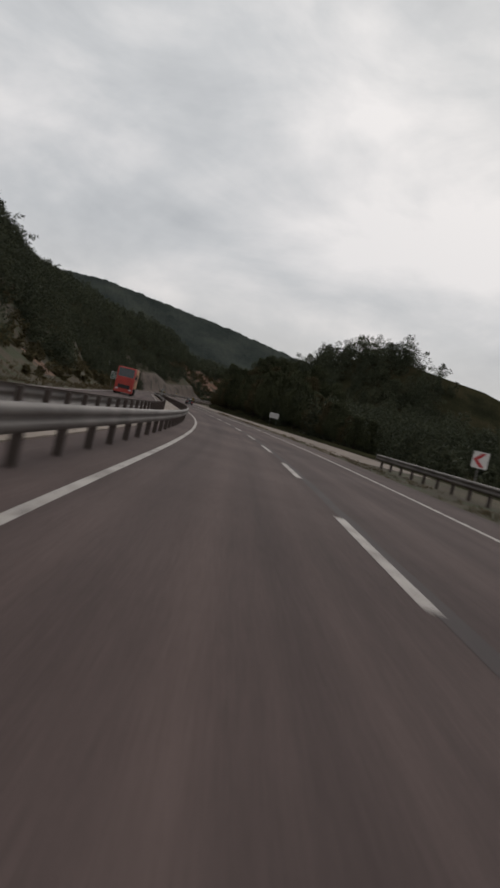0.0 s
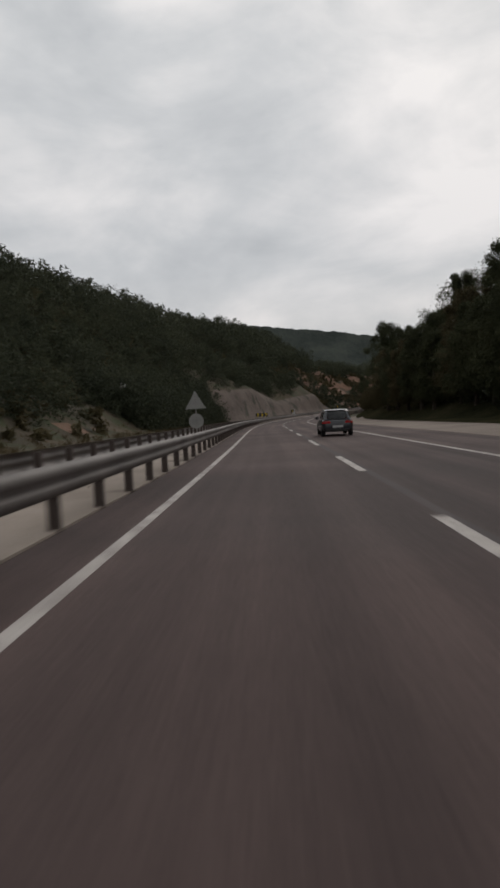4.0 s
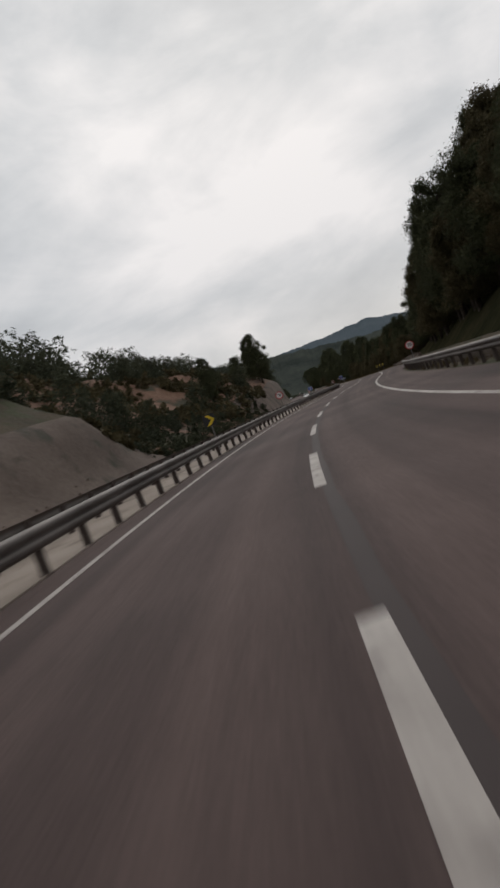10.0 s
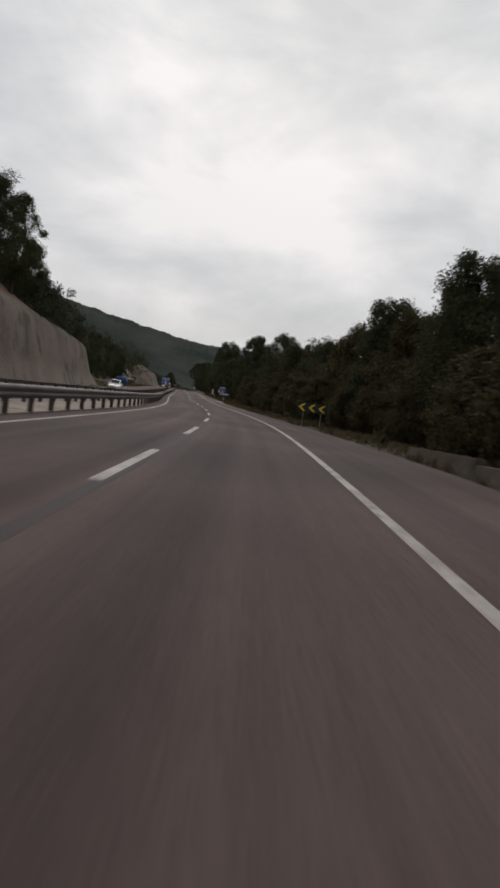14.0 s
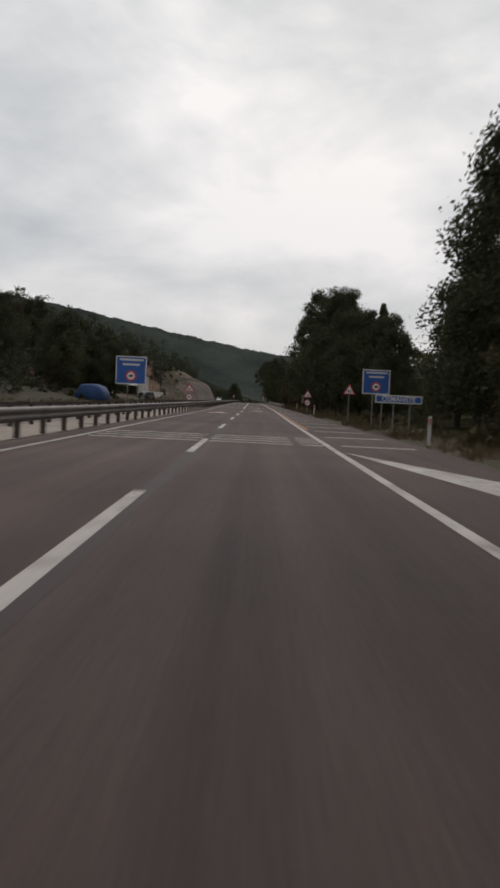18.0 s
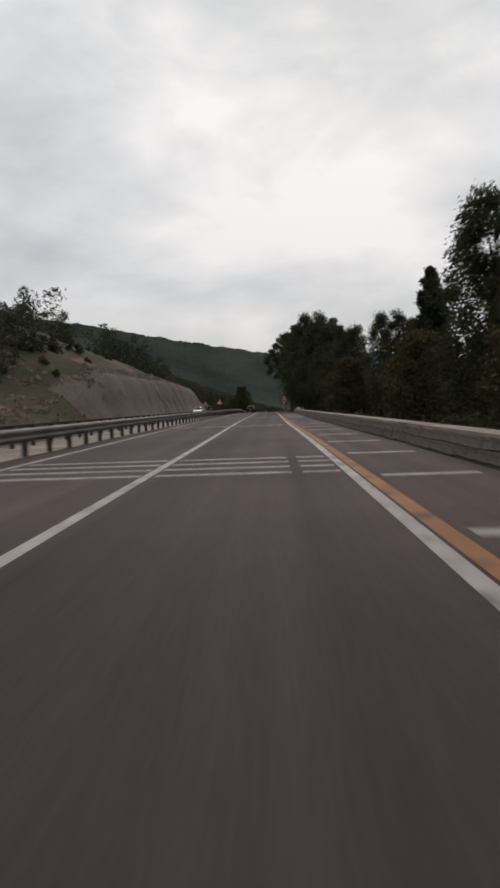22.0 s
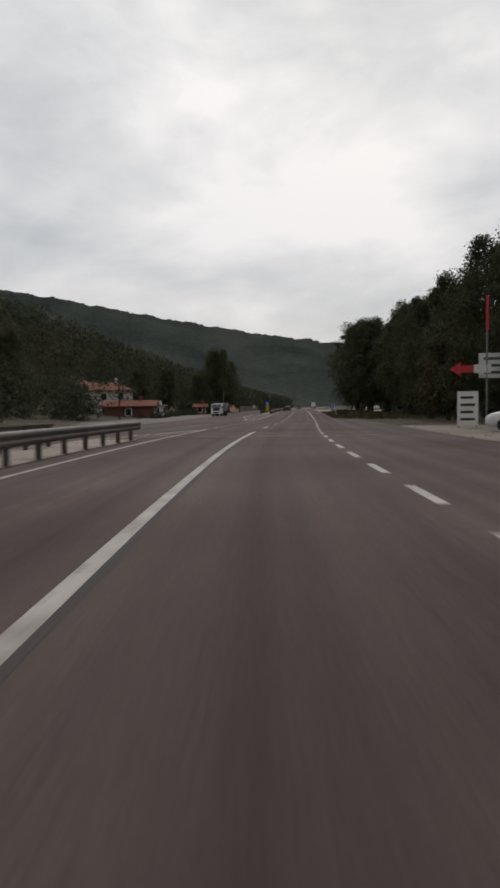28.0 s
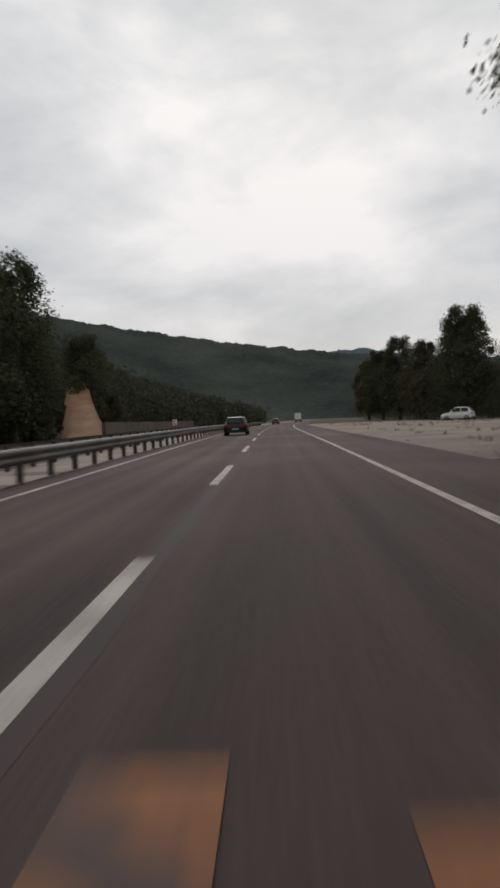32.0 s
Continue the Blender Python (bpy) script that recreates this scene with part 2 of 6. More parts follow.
def foliage(name, dark, light, shine=0.06):
    m = material(name, [dark, tuple((a + b) / 2 for a, b in zip(dark, light)), light], 0.7, 0.12, 1.2, 0, island=0.3, spec=shine)
    n, l = m.node_tree.nodes, m.node_tree.links
    b = n["Principled BSDF"]
    out = n["Material Output"]
    tr = n.new("ShaderNodeBsdfTranslucent")
    mix = n.new("ShaderNodeMixShader")
    mix.inputs["Fac"].default_value = 0.22
    l.new(b.inputs["Base Color"].links[0].from_socket, tr.inputs["Color"])
    l.new(b.outputs[0], mix.inputs[1])
    l.new(tr.outputs[0], mix.inputs[2])
    l.new(mix.outputs[0], out.inputs["Surface"])
    return m


LEAF = foliage("dark_green_leaves", (0.038, 0.043, 0.024), (0.083, 0.088, 0.046))
LEAF_OLIVE = foliage("olive_brown_leaves", (0.05, 0.043, 0.023), (0.108, 0.09, 0.048))
LEAF_FAR = foliage("hill_wood_foliage", (0.034, 0.041, 0.027), (0.07, 0.075, 0.046))
PINE = foliage("dark_pine_needles", (0.018, 0.025, 0.015), (0.045, 0.055, 0.03))


# ---- the road's line: arc length s ahead, u to the right of the lane line ----
S_ARR = np.arange(-40, 1300, 2.0)
ROADBEND = np.interp(S_ARR, np.arange(-40, 1301, 25.0), BEND) * 1e-3
ROADBEND[S_ARR < -8] = 0.0015
SLOPE = np.interp(S_ARR, np.arange(-40, 1301, 50.0), GRADE) * 1e-2


def summed(v):
    a = np.concatenate([[0], np.cumsum((v[1:] + v[:-1]))])
    return a - a[20]


R_TH = summed(ROADBEND)
R_X, R_Y, R_Z = summed(-np.sin(R_TH)), summed(np.cos(R_TH)), summed(SLOPE)
AXIS = -0.13


def line(s):
    if s > 1290:
        x, y, z, t = line(1290)
        return x - math.sin(t) * (s - 1290), y + math.cos(t) * (s - 1290), z, t
    if s < -38:
        x, y, z, t = line(-38)
        return x - math.sin(t) * (s + 38), y + math.cos(t) * (s + 38), z, t
    return tuple(float(np.interp(s, S_ARR, a)) for a in (R_X, R_Y, R_Z, R_TH))


def spot(s, u, dz=0.0):
    """World place at arc length s and offset u, dz above the road's own level; far out the offsets run parallel."""
    x, y, z, t = line(s)
    n = max(-30.0, min(30.0, u))
    x, y = x + n * math.cos(t), y + n * math.sin(t)
    x, y = x + (u - n) * math.cos(AXIS), y + (u - n) * math.sin(AXIS)
    return Vector((x, y, z + dz))


def stand(s, u, turn=0.0, dz=None):
    """Pose of a thing on the ground there, its +y along the road, turned by degrees."""
    x, y, z, t = line(s)
    p = spot(s, u, rise(s, u) if dz is None else dz)
    return Matrix.Translation(p) @ Matrix.Rotation(t + radians(turn), 4, "Z")


def table(rows):
    a = np.array(rows, float)
    return lambda s: [float(np.interp(s, a[:, 0], a[:, i])) for i in range(1, a.shape[1])]


# s: toe of the bank, height and width of the bank, height and distance of the ridge behind
LEFT = table([(-300, 17, 3, 6, 38, 70), (150, 17, 3, 8, 33, 58), (205, 17, 4, 9, 31, 52), (250, 17, 5, 8, 34, 52), (262, 16, 3, 6, 34, 52), (275, 15.5, 7, 3, 30, 52), (300, 15.5, 8, 3.5, 29.5, 52),
              (320, 15.5, 4, 4, 30, 52), (332, 15.5, 5, 4, 29.5, 52), (350, 15.5, 6, 4, 29, 50), (360, 15.5, 2, 6, 27.5, 48), (374, 15.5, 2.4, 6, 25.5, 47), (400, 15.5, 3, 6, 21.5, 45), (412, 15.5, 4.5, 3, 19, 44), (438, 15.5, 5, 3, 15.5, 40),
              (448, 16, 6.5, 2.5, 14, 36), (464, 16, 7, 2.5, 14, 36), (480, 16, 7.4, 2.5, 14, 34), (505, 16, 7.2, 2.5, 13, 34), (535, 16, 6.6, 2.5, 11, 30), (547, 16.5, 1, 5, 8, 40), (600, 18, 1.5, 10, 14, 100), (640, 18, 2, 14, 27, 100),
              (700, 19, 2, 14, 30, 100), (732, 16, 3, 6, 26, 80), (745, 14.5, 5.7, 3, 23, 70), (800, 14.5, 6.8, 3.5, 20, 70), (850, 14.5, 6.9, 4, 17, 80), (872, 14.5, 4, 4, 12, 90),
              (884, 15, 0.5, 8, 10, 110), (950, 22, 1, 18, 18, 120), (1000, 20, 1.5, 16, 27, 80), (1040, 19, 2, 16, 31, 80), (1100, 19, 3, 16, 31, 90), (1300, 20, 5, 20, 46, 180)])
RIGHT = table([(-300, 11, -1, 6, -2, 60), (30, 18, -1, 6, 1, 60), (70, 19, -0.3, 6, 3, 60), (120, 20, 0.5, 6, 1, 60), (150, 20, 1.2, 6, 2, 55), (168, 19.5, 1.5, 6, 6, 55), (182, 19, 2, 6, 16, 55), (197, 19, 2, 6, 27, 55), (222, 16, 2, 5, 26, 55), (250, 11, 2, 5, 9, 50), (310, 10, 3, 6, 11, 50), (345, 9.5, 4, 6, 22, 50),
               (420, 10, 3, 5, 19, 50), (455, 10, 0, 4, 13, 60), (480, 10, 0, 4, 8, 70), (540, 10, 0, 6, 4, 100), (700, 8, -1, 6, 1, 100), (800, 9, -0.5, 6, 2, 100), (830, 40, 0, 6, 4, 100),
               (900, 40, 0, 6, 6, 120), (960, 14, 0, 6, 6, 120), (1010, 45, 0, 6, 8, 160), (1300, 30, 2, 10, 20, 200)])
BACK = table([(230, 0), (300, 20), (350, 17), (384, 18), (420, 29), (470, 33), (520, 24), (560, 0)])
EDGE = table([(-300, 5.2), (20, 5.4), (120, 5.6), (150, 7), (250, 7), (262, 5.9), (370, 6.1), (380, 6.7), (440, 7.4), (470, 6.3), (540, 6.0), (560, 6.7), (600, 6.3), (672, 5.9),
              (770, 5.9), (800, 6), (812, 6.2), (830, 9), (935, 9), (945, 6), (985, 6.2), (1300, 6)])


def smooth(t):
    t = clamp01(t)
    return t * t * (3 - 2 * t)


def rise(s, u):
    """Height of the ground over the road's level."""
    a, left = (-u, True) if u < 0 else (u, False)
    toe, bh, bw, rh, rd = (LEFT if left else RIGHT)(s)
    base = -0.06 if -14.6 < u < EDGE(s)[0] + 0.4 else -0.02
    if a <= toe:
        return base
    z = bh * smooth((a - toe) / bw)
    if a > toe + bw:
        f = min(1.0, (a - toe - bw) / (rd - toe))
        z += (rh - bh) * (f if left and 180 < s < 430 else math.sin(f * math.pi / 2))
    over = max(0.0, a - rd - toe)
    z -= min(over * 0.22, rh * 0.9 + 4)
    if left and 230 < s < 560:
        z += BACK(s)[0] * smooth((a - 58) / 35)
    w = min(1.0, (a - toe) / 8)
    if left:
        w *= 0.3 + 0.7 * smooth((a - toe - bw) / 4)
    q = Vector((s * 0.02, u * 0.02, 0))
    z += w * (noise.noise(q * 3.0) * 1.6 + noise.noise(q * 11) * 0.5) * min(1.0, 0.25 + abs(z) / 12)
    return z


def mesh_object(name, verts, faces, mats, parent=None, smoothed=False, mat_index=None, uvs=None):
    me = bpy.data.meshes.new(name)
    me.from_pydata(verts, [], faces)
    for m in mats:
        me.materials.append(m)
    if mat_index is not None:
        me.polygons.foreach_set("material_index", mat_index)
    if smoothed:
        me.polygons.foreach_set("use_smooth", [True] * len(me.polygons))
    me.update()
    ob = new(name, me)
    if parent is not None:
        ob.parent = parent
    return ob


def ribbon(name, s0, s1, u0, u1, dz, mat, parent=None, step=2.0, thick=0.0, f0=None, f1=None):
    """A strip of surface along the road, with a skirt if thick."""
    n = max(1, int(math.ceil((s1 - s0) / step)))
    vs, fs = [], []
    for i in range(n + 1):
        s = s0 + (s1 - s0) * i / n
        a, b = (f0(s) if f0 else u0), (f1(s) if f1 else u1)
        vs += [spot(s, a, dz), spot(s, b, dz)]
        if thick:
            vs += [spot(s, a, dz - thick), spot(s, b, dz - thick)]
    k = 4 if thick else 2
    for i in range(n):
        a, b = i * k, (i + 1) * k
        fs.append((a, a + 1, b + 1, b))
        if thick:
            fs += [(a + 2, a, b, b + 2), (a + 1, a + 3, b + 3, b + 1)]
    if thick:
        fs += [(0, 2, 3, 1), (n * k, n * k + 1, n * k + 3, n * k + 2)]
    ob = mesh_object(name, vs, fs, [mat], parent)
    if mat is ASPHALT:
        lay = ob.data.uv_layers.new(name="lane")
        flat = []
        for i in range(n + 1):
            s = s0 + (s1 - s0) * i / n
            a, b = (f0(s) if f0 else u0), (f1(s) if f1 else u1)
            flat += [(a, s), (b, s)] * (k // 2)
        for lp in ob.data.loops:
            lay.data[lp.index].uv = flat[lp.vertex_index]
    return ob


# ---- ground: one sheet to the horizon ----
U_STEPS = [-3200, -2200, -1500, -1000, -700, -500, -400, -320, -260, -220] + list(range(-200, -60, 10)) + list(range(-60, -30, 3)) + list(range(-30, -13)) + [-10, -6, -2, 2, 5]
U_STEPS += list(range(6, 26)) + list(range(26, 60, 4)) + list(range(60, 201, 10)) + [220, 260, 320, 400, 500, 700, 1000, 1500, 2200, 3200]
S_STEPS = [-2500, -1500, -900, -500, -300, -160, -80] + list(range(-40, 1300, 5)) + [1300, 1340, 1400, 1500, 1650, 1850, 2100, 2500, 3000]


def ground_height(s, u):
    z = rise(max(-300, min(1300, s)), u)
    if u < -260 or u > 260:
        z *= max(0.0, 1 - (abs(u) - 260) / 300)
    if s > 1300:
        z *= max(0.0, 1 - (s - 1300) / 300)
    if abs(u) > 14 or s > 1290 or s < -40:
        z -= 0.3 * smooth((abs(u) - 14) / 30)
    return z - 0.02


gv, gf, gm = [], [], []
for s in S_STEPS:
    for u in U_STEPS:
        gv.append(spot(s, u, ground_height(s, u)))


def ground_kind(s, u, z):
    if u < -14:
        toe, bh, bw, rh, rd = LEFT(s)
        a = -u - toe
        if (268 < s < 360 or 406 < s < 540 or 737 < s < 881) and -1 < a < bw + 0.5:
            return 1
        if 355 < s < 500 and -0.5 <= a < bw + 22 and noise.noise(Vector((s * 0.05, u * 0.05, 3))) > -0.25:
            return 2
        if 640 < s < 800 and 4 < a < 46 and noise.noise(Vector((s * 0.06, u * 0.08, 7))) > 0.14:
            return 2
        if 60 < s < 215 and 2 < a < 22 and noise.noise(Vector((s * 0.06, u * 0.06, 9))) > 0.2:
            return 2
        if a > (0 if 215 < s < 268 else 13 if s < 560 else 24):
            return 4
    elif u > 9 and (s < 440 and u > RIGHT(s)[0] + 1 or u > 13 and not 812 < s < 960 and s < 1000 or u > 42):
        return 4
    if u > 5 and (40 < s < 262 and 7 < u < 17 + 3 * noise.noise(Vector((s * 0.05, 0, 4))) or 805 < s < 905 and u < 36 or 1003 < s < 1120 and u < 40):
        return 3
    return 0


nu = len(U_STEPS)
for i in range(len(S_STEPS) - 1):
    for j in range(nu - 1):
        a = i * nu + j
        gf.append((a, a + 1, a + nu + 1, a + nu))
        gm.append(ground_kind((S_STEPS[i] + S_STEPS[i + 1]) / 2, (U_STEPS[j] + U_STEPS[j + 1]) / 2, 0))
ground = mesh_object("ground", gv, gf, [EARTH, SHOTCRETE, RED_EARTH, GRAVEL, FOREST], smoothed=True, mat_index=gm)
tagged(ground, "dry brown grass verges, rock cuts and wooded slopes", "ground", kind="structure")

# ---- carriageways ----
MEDIAN_EDGE = table([(-300, -5.2), (44, -5.2), (62, -4.3), (1900, -4.3)])
road = ribbon("road", -300, 1900, -4.3, 5.15, 0.0, ASPHALT, step=4, thick=0.3, f0=lambda s: MEDIAN_EDGE(s)[0], f1=lambda s: EDGE(s)[0])
tagged(road, "worn pinkish grey asphalt of the two lane carriageway", "road", kind="structure")
opposite = ribbon("opposite_road", -300, 1900, -14.2, -6.6, 0.0, ASPHALT, step=4, thick=0.3)
tagged(opposite, "worn grey asphalt of the oncoming carriageway", "road", kind="structure")
for a, b in ((-300, 884), (989, 1900)):
    tagged(ribbon("median", a, b, -6.6, -4.3, 0.03, CONCRETE, step=4, thick=0.3, f0=lambda s: -6.6, f1=lambda s: MEDIAN_EDGE(s)[0]), "pale dusty concrete strip between the carriageways", "median", kind="structure")
tagged(ribbon("junction_road", 884, 989, -6.6, -4.3, 0.0, ASPHALT, step=4, thick=0.3), "grey asphalt of the gap in the median", "road", kind="structure")
tagged(ribbon("side_road", 925, 990, -24, -14.2, -0.002, PALE_ASPHALT, step=4, thick=0.3), "pale worn asphalt of a side road mouth", "road", kind="structure")

# ---- road markings ----
def empty(name, label="", category="", group="", kind="", m=None):
    ob = new(name)
    ob.empty_display_size = 0.2
    if m is not None:
        ob.matrix_world = m
    return tagged(ob, label, category, group, kind)


markings = empty("road_markings", "worn white painted lane and edge lines on the asphalt", "road marking", kind="structure")
INNER = table([(-120, 0), (70, 0), (115, 0.11), (262, 0.11), (300, 0.0), (900, 0.0)])
ribbon("edge_line", -120, 899, 0, 0, 0.004, WHITE_PAINT, markings, f0=lambda s: -3.57 + INNER(s)[0], f1=lambda s: -3.43 + INNER(s)[0])
ribbon("edge_line", 935, 985, -3.57, -3.43, 0.004, WHITE_PAINT, markings)
ribbon("edge_line", 992.5, 1500, -3.57, -3.43, 0.004, WHITE_PAINT, markings)
ribbon("edge_line", -120, 825, 3.45, 3.62, 0.004, WHITE_PAINT, markings)
ribbon("edge_line", 948, 1500, 3.45, 3.60, 0.004, WHITE_PAINT, markings)
ribbon("edge_line", -200, 880, -7.1, -6.95, 0.004, WHITE_PAINT, markings)
ribbon("edge_line", -200, 880, -13.9, -13.75, 0.004, WHITE_PAINT, markings)
ANCHORS = (-41.0, 6.3, 17.9, 39.7, 51.5, 72.7, 83.9, 102.9, 114.5, 133.3, 144.5, 229.6, 250.8, 260.8, 282.6, 313.6, 335.3, 347.0, 368.8, 379.4, 402.0, 414.0, 435.4, 458.1, 469.9, 550.8, 562.3, 587.3, 598.5, 612.0)
ANCHORS_2 = (905.2, 930.6, 941.7, 968.2, 981.4, 994.2, 1005.8, 1113.8)


def dash_tops(anchors):
    out = []
    for a, b in zip(anchors, anchors[1:]):
        n = max(1, round((b - a) / 11.7))
        out += [a + (b - a) * i / n for i in range(n)]
    return out + [anchors[-1]]


for top in dash_tops(ANCHORS) + dash_tops(ANCHORS_2):
    ribbon("lane_dash", top - 5.0, top, -0.085, 0.085, 0.004, WHITE_PAINT, markings, step=2.5)
ribbon("lane_line", 622.0, 892.8, -0.085, 0.085, 0.004, WHITE_PAINT, markings)

# ---- guard rails ----
RAIL_W = [(0.0, 0.36), (0.035, 0.35), (0.085, 0.30), (0.085, 0.225), (0.03, 0.18), (0.085, 0.135), (0.085, 0.06), (0.035, 0.01), (0.0, 0.0)]


def guardrail(s0, s1, u, face, label, first=True, height=0.43):
    """W-beam on posts; face +1 turns the beam's ribs to the right."""
    g = empty("guardrail", label, "guardrail", "median guardrails" if abs(u) < 7 and u < 0 else "roadside guardrails", m=stand(s0, u, dz=0.0))
    inv = g.matrix_world.inverted()
    n = max(2, int((s1 - s0) / 2))
    vs, fs = [], []
    k = len(RAIL_W)
    for i in range(n + 1):
        s = s0 + (s1 - s0) * i / n
        for dx, dz in RAIL_W:
            vs.append(inv @ spot(s, u + face * (dx + 0.1), height + dz))
        for dx, dz in RAIL_W:
            vs.append(inv @ spot(s, u + face * (dx + 0.094), height + dz))
    for i in range(n):
        for h in (0, k):
            for j in range(k - 1):
                a = i * 2 * k + h + j
                fs.append((a, a + 1, a + 2 * k + 1, a + 2 * k))
    mesh_object("beam", vs, fs, [STEEL], g, smoothed=True)
    post = box_mesh("post", 0.13, 0.13, height + 0.38, POST, 0.012)
    block = box_mesh("spacer", 0.1, 0.1, 0.2, POST)
    for i in range(n):
        s = s0 + 1.0 + i * (s1 - s0) / n
        x, y, z, t = line(s)
        o = new("post", post)
        o.parent = g
        o.matrix_local = inv @ (Matrix.Translation(spot(s, u, -0.05)) @ Matrix.Rotation(t, 4, "Z"))
        if first:
            o = new("spacer", block)
            o.parent = g
            o.matrix_local = inv @ (Matrix.Translation(spot(s, u + face * 0.06, height + 0.06)) @ Matrix.Rotation(t, 4, "Z"))
    return g


MESHES = {}


def box_mesh(name, x, y, z, mat, bevel=0.0):
    key = (name, x, y, z, mat.name)
    if key not in MESHES:
        bm = bmesh.new()
        bmesh.ops.create_cube(bm, size=1)
        for v in bm.verts:
            v.co = Vector((v.co.x * x, v.co.y * y, (v.co.z + 0.5) * z))
        if bevel:
            bmesh.ops.bevel(bm, geom=bm.edges[:], offset=bevel, segments=2, affect="EDGES")
        me = bpy.data.meshes.new(name)
        bm.to_mesh(me)
        bm.free()
        me.materials.append(mat)
        MESHES[key] = me
    return MESHES[key]


def part(name, bm, mat, parent, label="", m=None, smoothed=False):
    me = bpy.data.meshes.new(name)
    bm.to_mesh(me)
    bm.free()
    me.materials.append(mat)
    if smoothed:
        me.polygons.foreach_set("use_smooth", [True] * len(me.polygons))
    ob = new(name, me)
    ob.parent = parent
    if m is not None:
        ob.matrix_local = m
    return tagged(ob, label) if label else ob


for a, b in ((-60, 100), (100, 260), (260, 420), (420, 580), (580, 740), (740, 884), (989.6, 1140)):
    guardrail(a, b - 0.05, -4.35, 1, "grey steel W-beam guardrail on brown posts beside the median", a > -100)
for a, b in ((-60, 220), (220, 500), (500, 780), (780, 880), (989.6, 1100)):
    guardrail(a, b - 0.05, -6.25, -1, "grey steel W-beam guardrail facing the oncoming carriageway", False)

# ---- woods ----
def leaf_cloud(rng, centres, radii, per, size, flat=0.75, corners=4, stray=0.3, inner=0.55):
    """Pointed leaf tufts on the shells of ellipsoid lobes; returns verts and faces."""
    vs = []
    c = np.repeat(np.array(centres, float), per, axis=0)
    r = np.repeat(np.array(radii, float), per, axis=0)
    n = len(c)
    d = rng.normal(size=(n, 3))
    d /= np.linalg.norm(d, axis=1)[:, None]
    rad = r * (inner + (1.05 - inner) * rng.random((n, 1)) + stray * (rng.random((n, 1)) < 0.1))
    p = c + d * rad * np.array([1, 1, flat])
    a = rng.normal(size=(n, 3)) + d * 0.3
    a /= np.linalg.norm(a, axis=1)[:, None]
    b = np.cross(a, d + rng.normal(size=(n, 3)) * 0.6)
    b /= np.linalg.norm(b, axis=1)[:, None] + 1e-6
    sz = size * (0.6 + 0.8 * rng.random((n, 1)))
    v = np.stack([p - a * sz, p + b * sz * 0.55, p + a * sz, p - b * sz * 0.55], axis=1).reshape(-1, 3)
    if corners == 3:
        v = v.reshape(-1, 4, 3)[:, :3].reshape(-1, 3)
    return v, np.arange(n * corners).reshape(-1, corners)


def fast_mesh(name, v, f, mat):
    me = bpy.data.meshes.new(name)
    nv, nf = len(v), len(f)
    me.vertices.add(nv)
    me.vertices.foreach_set("co", np.asarray(v, np.float32).ravel())
    k = np.asarray(f).shape[1]
    me.loops.add(nf * k)
    me.loops.foreach_set("vertex_index", np.asarray(f, np.int32).ravel())
    me.polygons.add(nf)
    me.polygons.foreach_set("loop_start", np.arange(nf, dtype=np.int32) * k)
    me.update(calc_edges=True)
    me.materials.append(mat)
    return me


def wood(name, label, mat, places, seed, per=24, lobes=7, size=0.42):
    """A far wood: many small crowns of leaf tufts in one mesh. places: (world point, height)."""
    rng = np.random.default_rng(seed)
    cs, rs = [], []
    for p, h in places:
        w = h * 0.34
        for k in range(lobes):
            fz = (k + 0.6) / lobes
            ww = w * (0.35 + 0.9 * math.sin(math.pi * min(1, fz * 0.85 + 0.12)))
            cs.append((p[0] + rng.normal() * w * 0.45, p[1] + rng.normal() * w * 0.45, p[2] + h * fz * 0.95))
            rs.append((ww * 0.7,))
    v, f = leaf_cloud(rng, cs, rs, per, size * 1.25, 0.85, 3)
    ob = new(name, fast_mesh(name, v, f, mat))
    return tagged(ob, label, "woodland", kind="stuff")


def scatter(seed, n, s0, s1, u0, u1, h0, h1, keep=None):
    rng = random.Random(seed)
    out = []
    for _ in range(n):
        s, u = rng.uniform(s0, s1), rng.uniform(u0, u1)
        if keep and not keep(s, u):
            continue
        out.append((spot(s, u, ground_height(s, u) - 0.4), rng.uniform(h0, h1)))
    return out


def off_bank(s, u):
    """Trees stand behind the bank, or on it where it is not bare."""
    toe, bh, bw, rh, rd = (LEFT if u < 0 else RIGHT)(s)
    a = abs(u) - toe
    if u < 0:
        if 355 < s < 500:
            return a > bw + 1 and (a > bw + 17 or noise.noise(Vector((s * 0.05, u * 0.05, 3))) < -0.1)
        if 262 < s < 545:
            return a > bw + 0.5
        if 640 < s < 735:
            return a > 8 and not (s > 685 and a < 30) and (a > 50 or noise.noise(Vector((s * 0.04, u * 0.06, 7))) < 0.0)
        if 735 < s < 885:
            return a > bw + 3 and (a > 34 or noise.noise(Vector((s * 0.06, u * 0.06, 7))) < -0.05)
        if 215 < s <= 262:
            return a > 0
        return a > 12 or (a > 4 and noise.noise(Vector((s * 0.05, u * 0.07, 5))) > 0.1)
    return a > 1


def band(near):
    return lambda s, u: off_bank(s, u) and (abs(u) < 46) == near


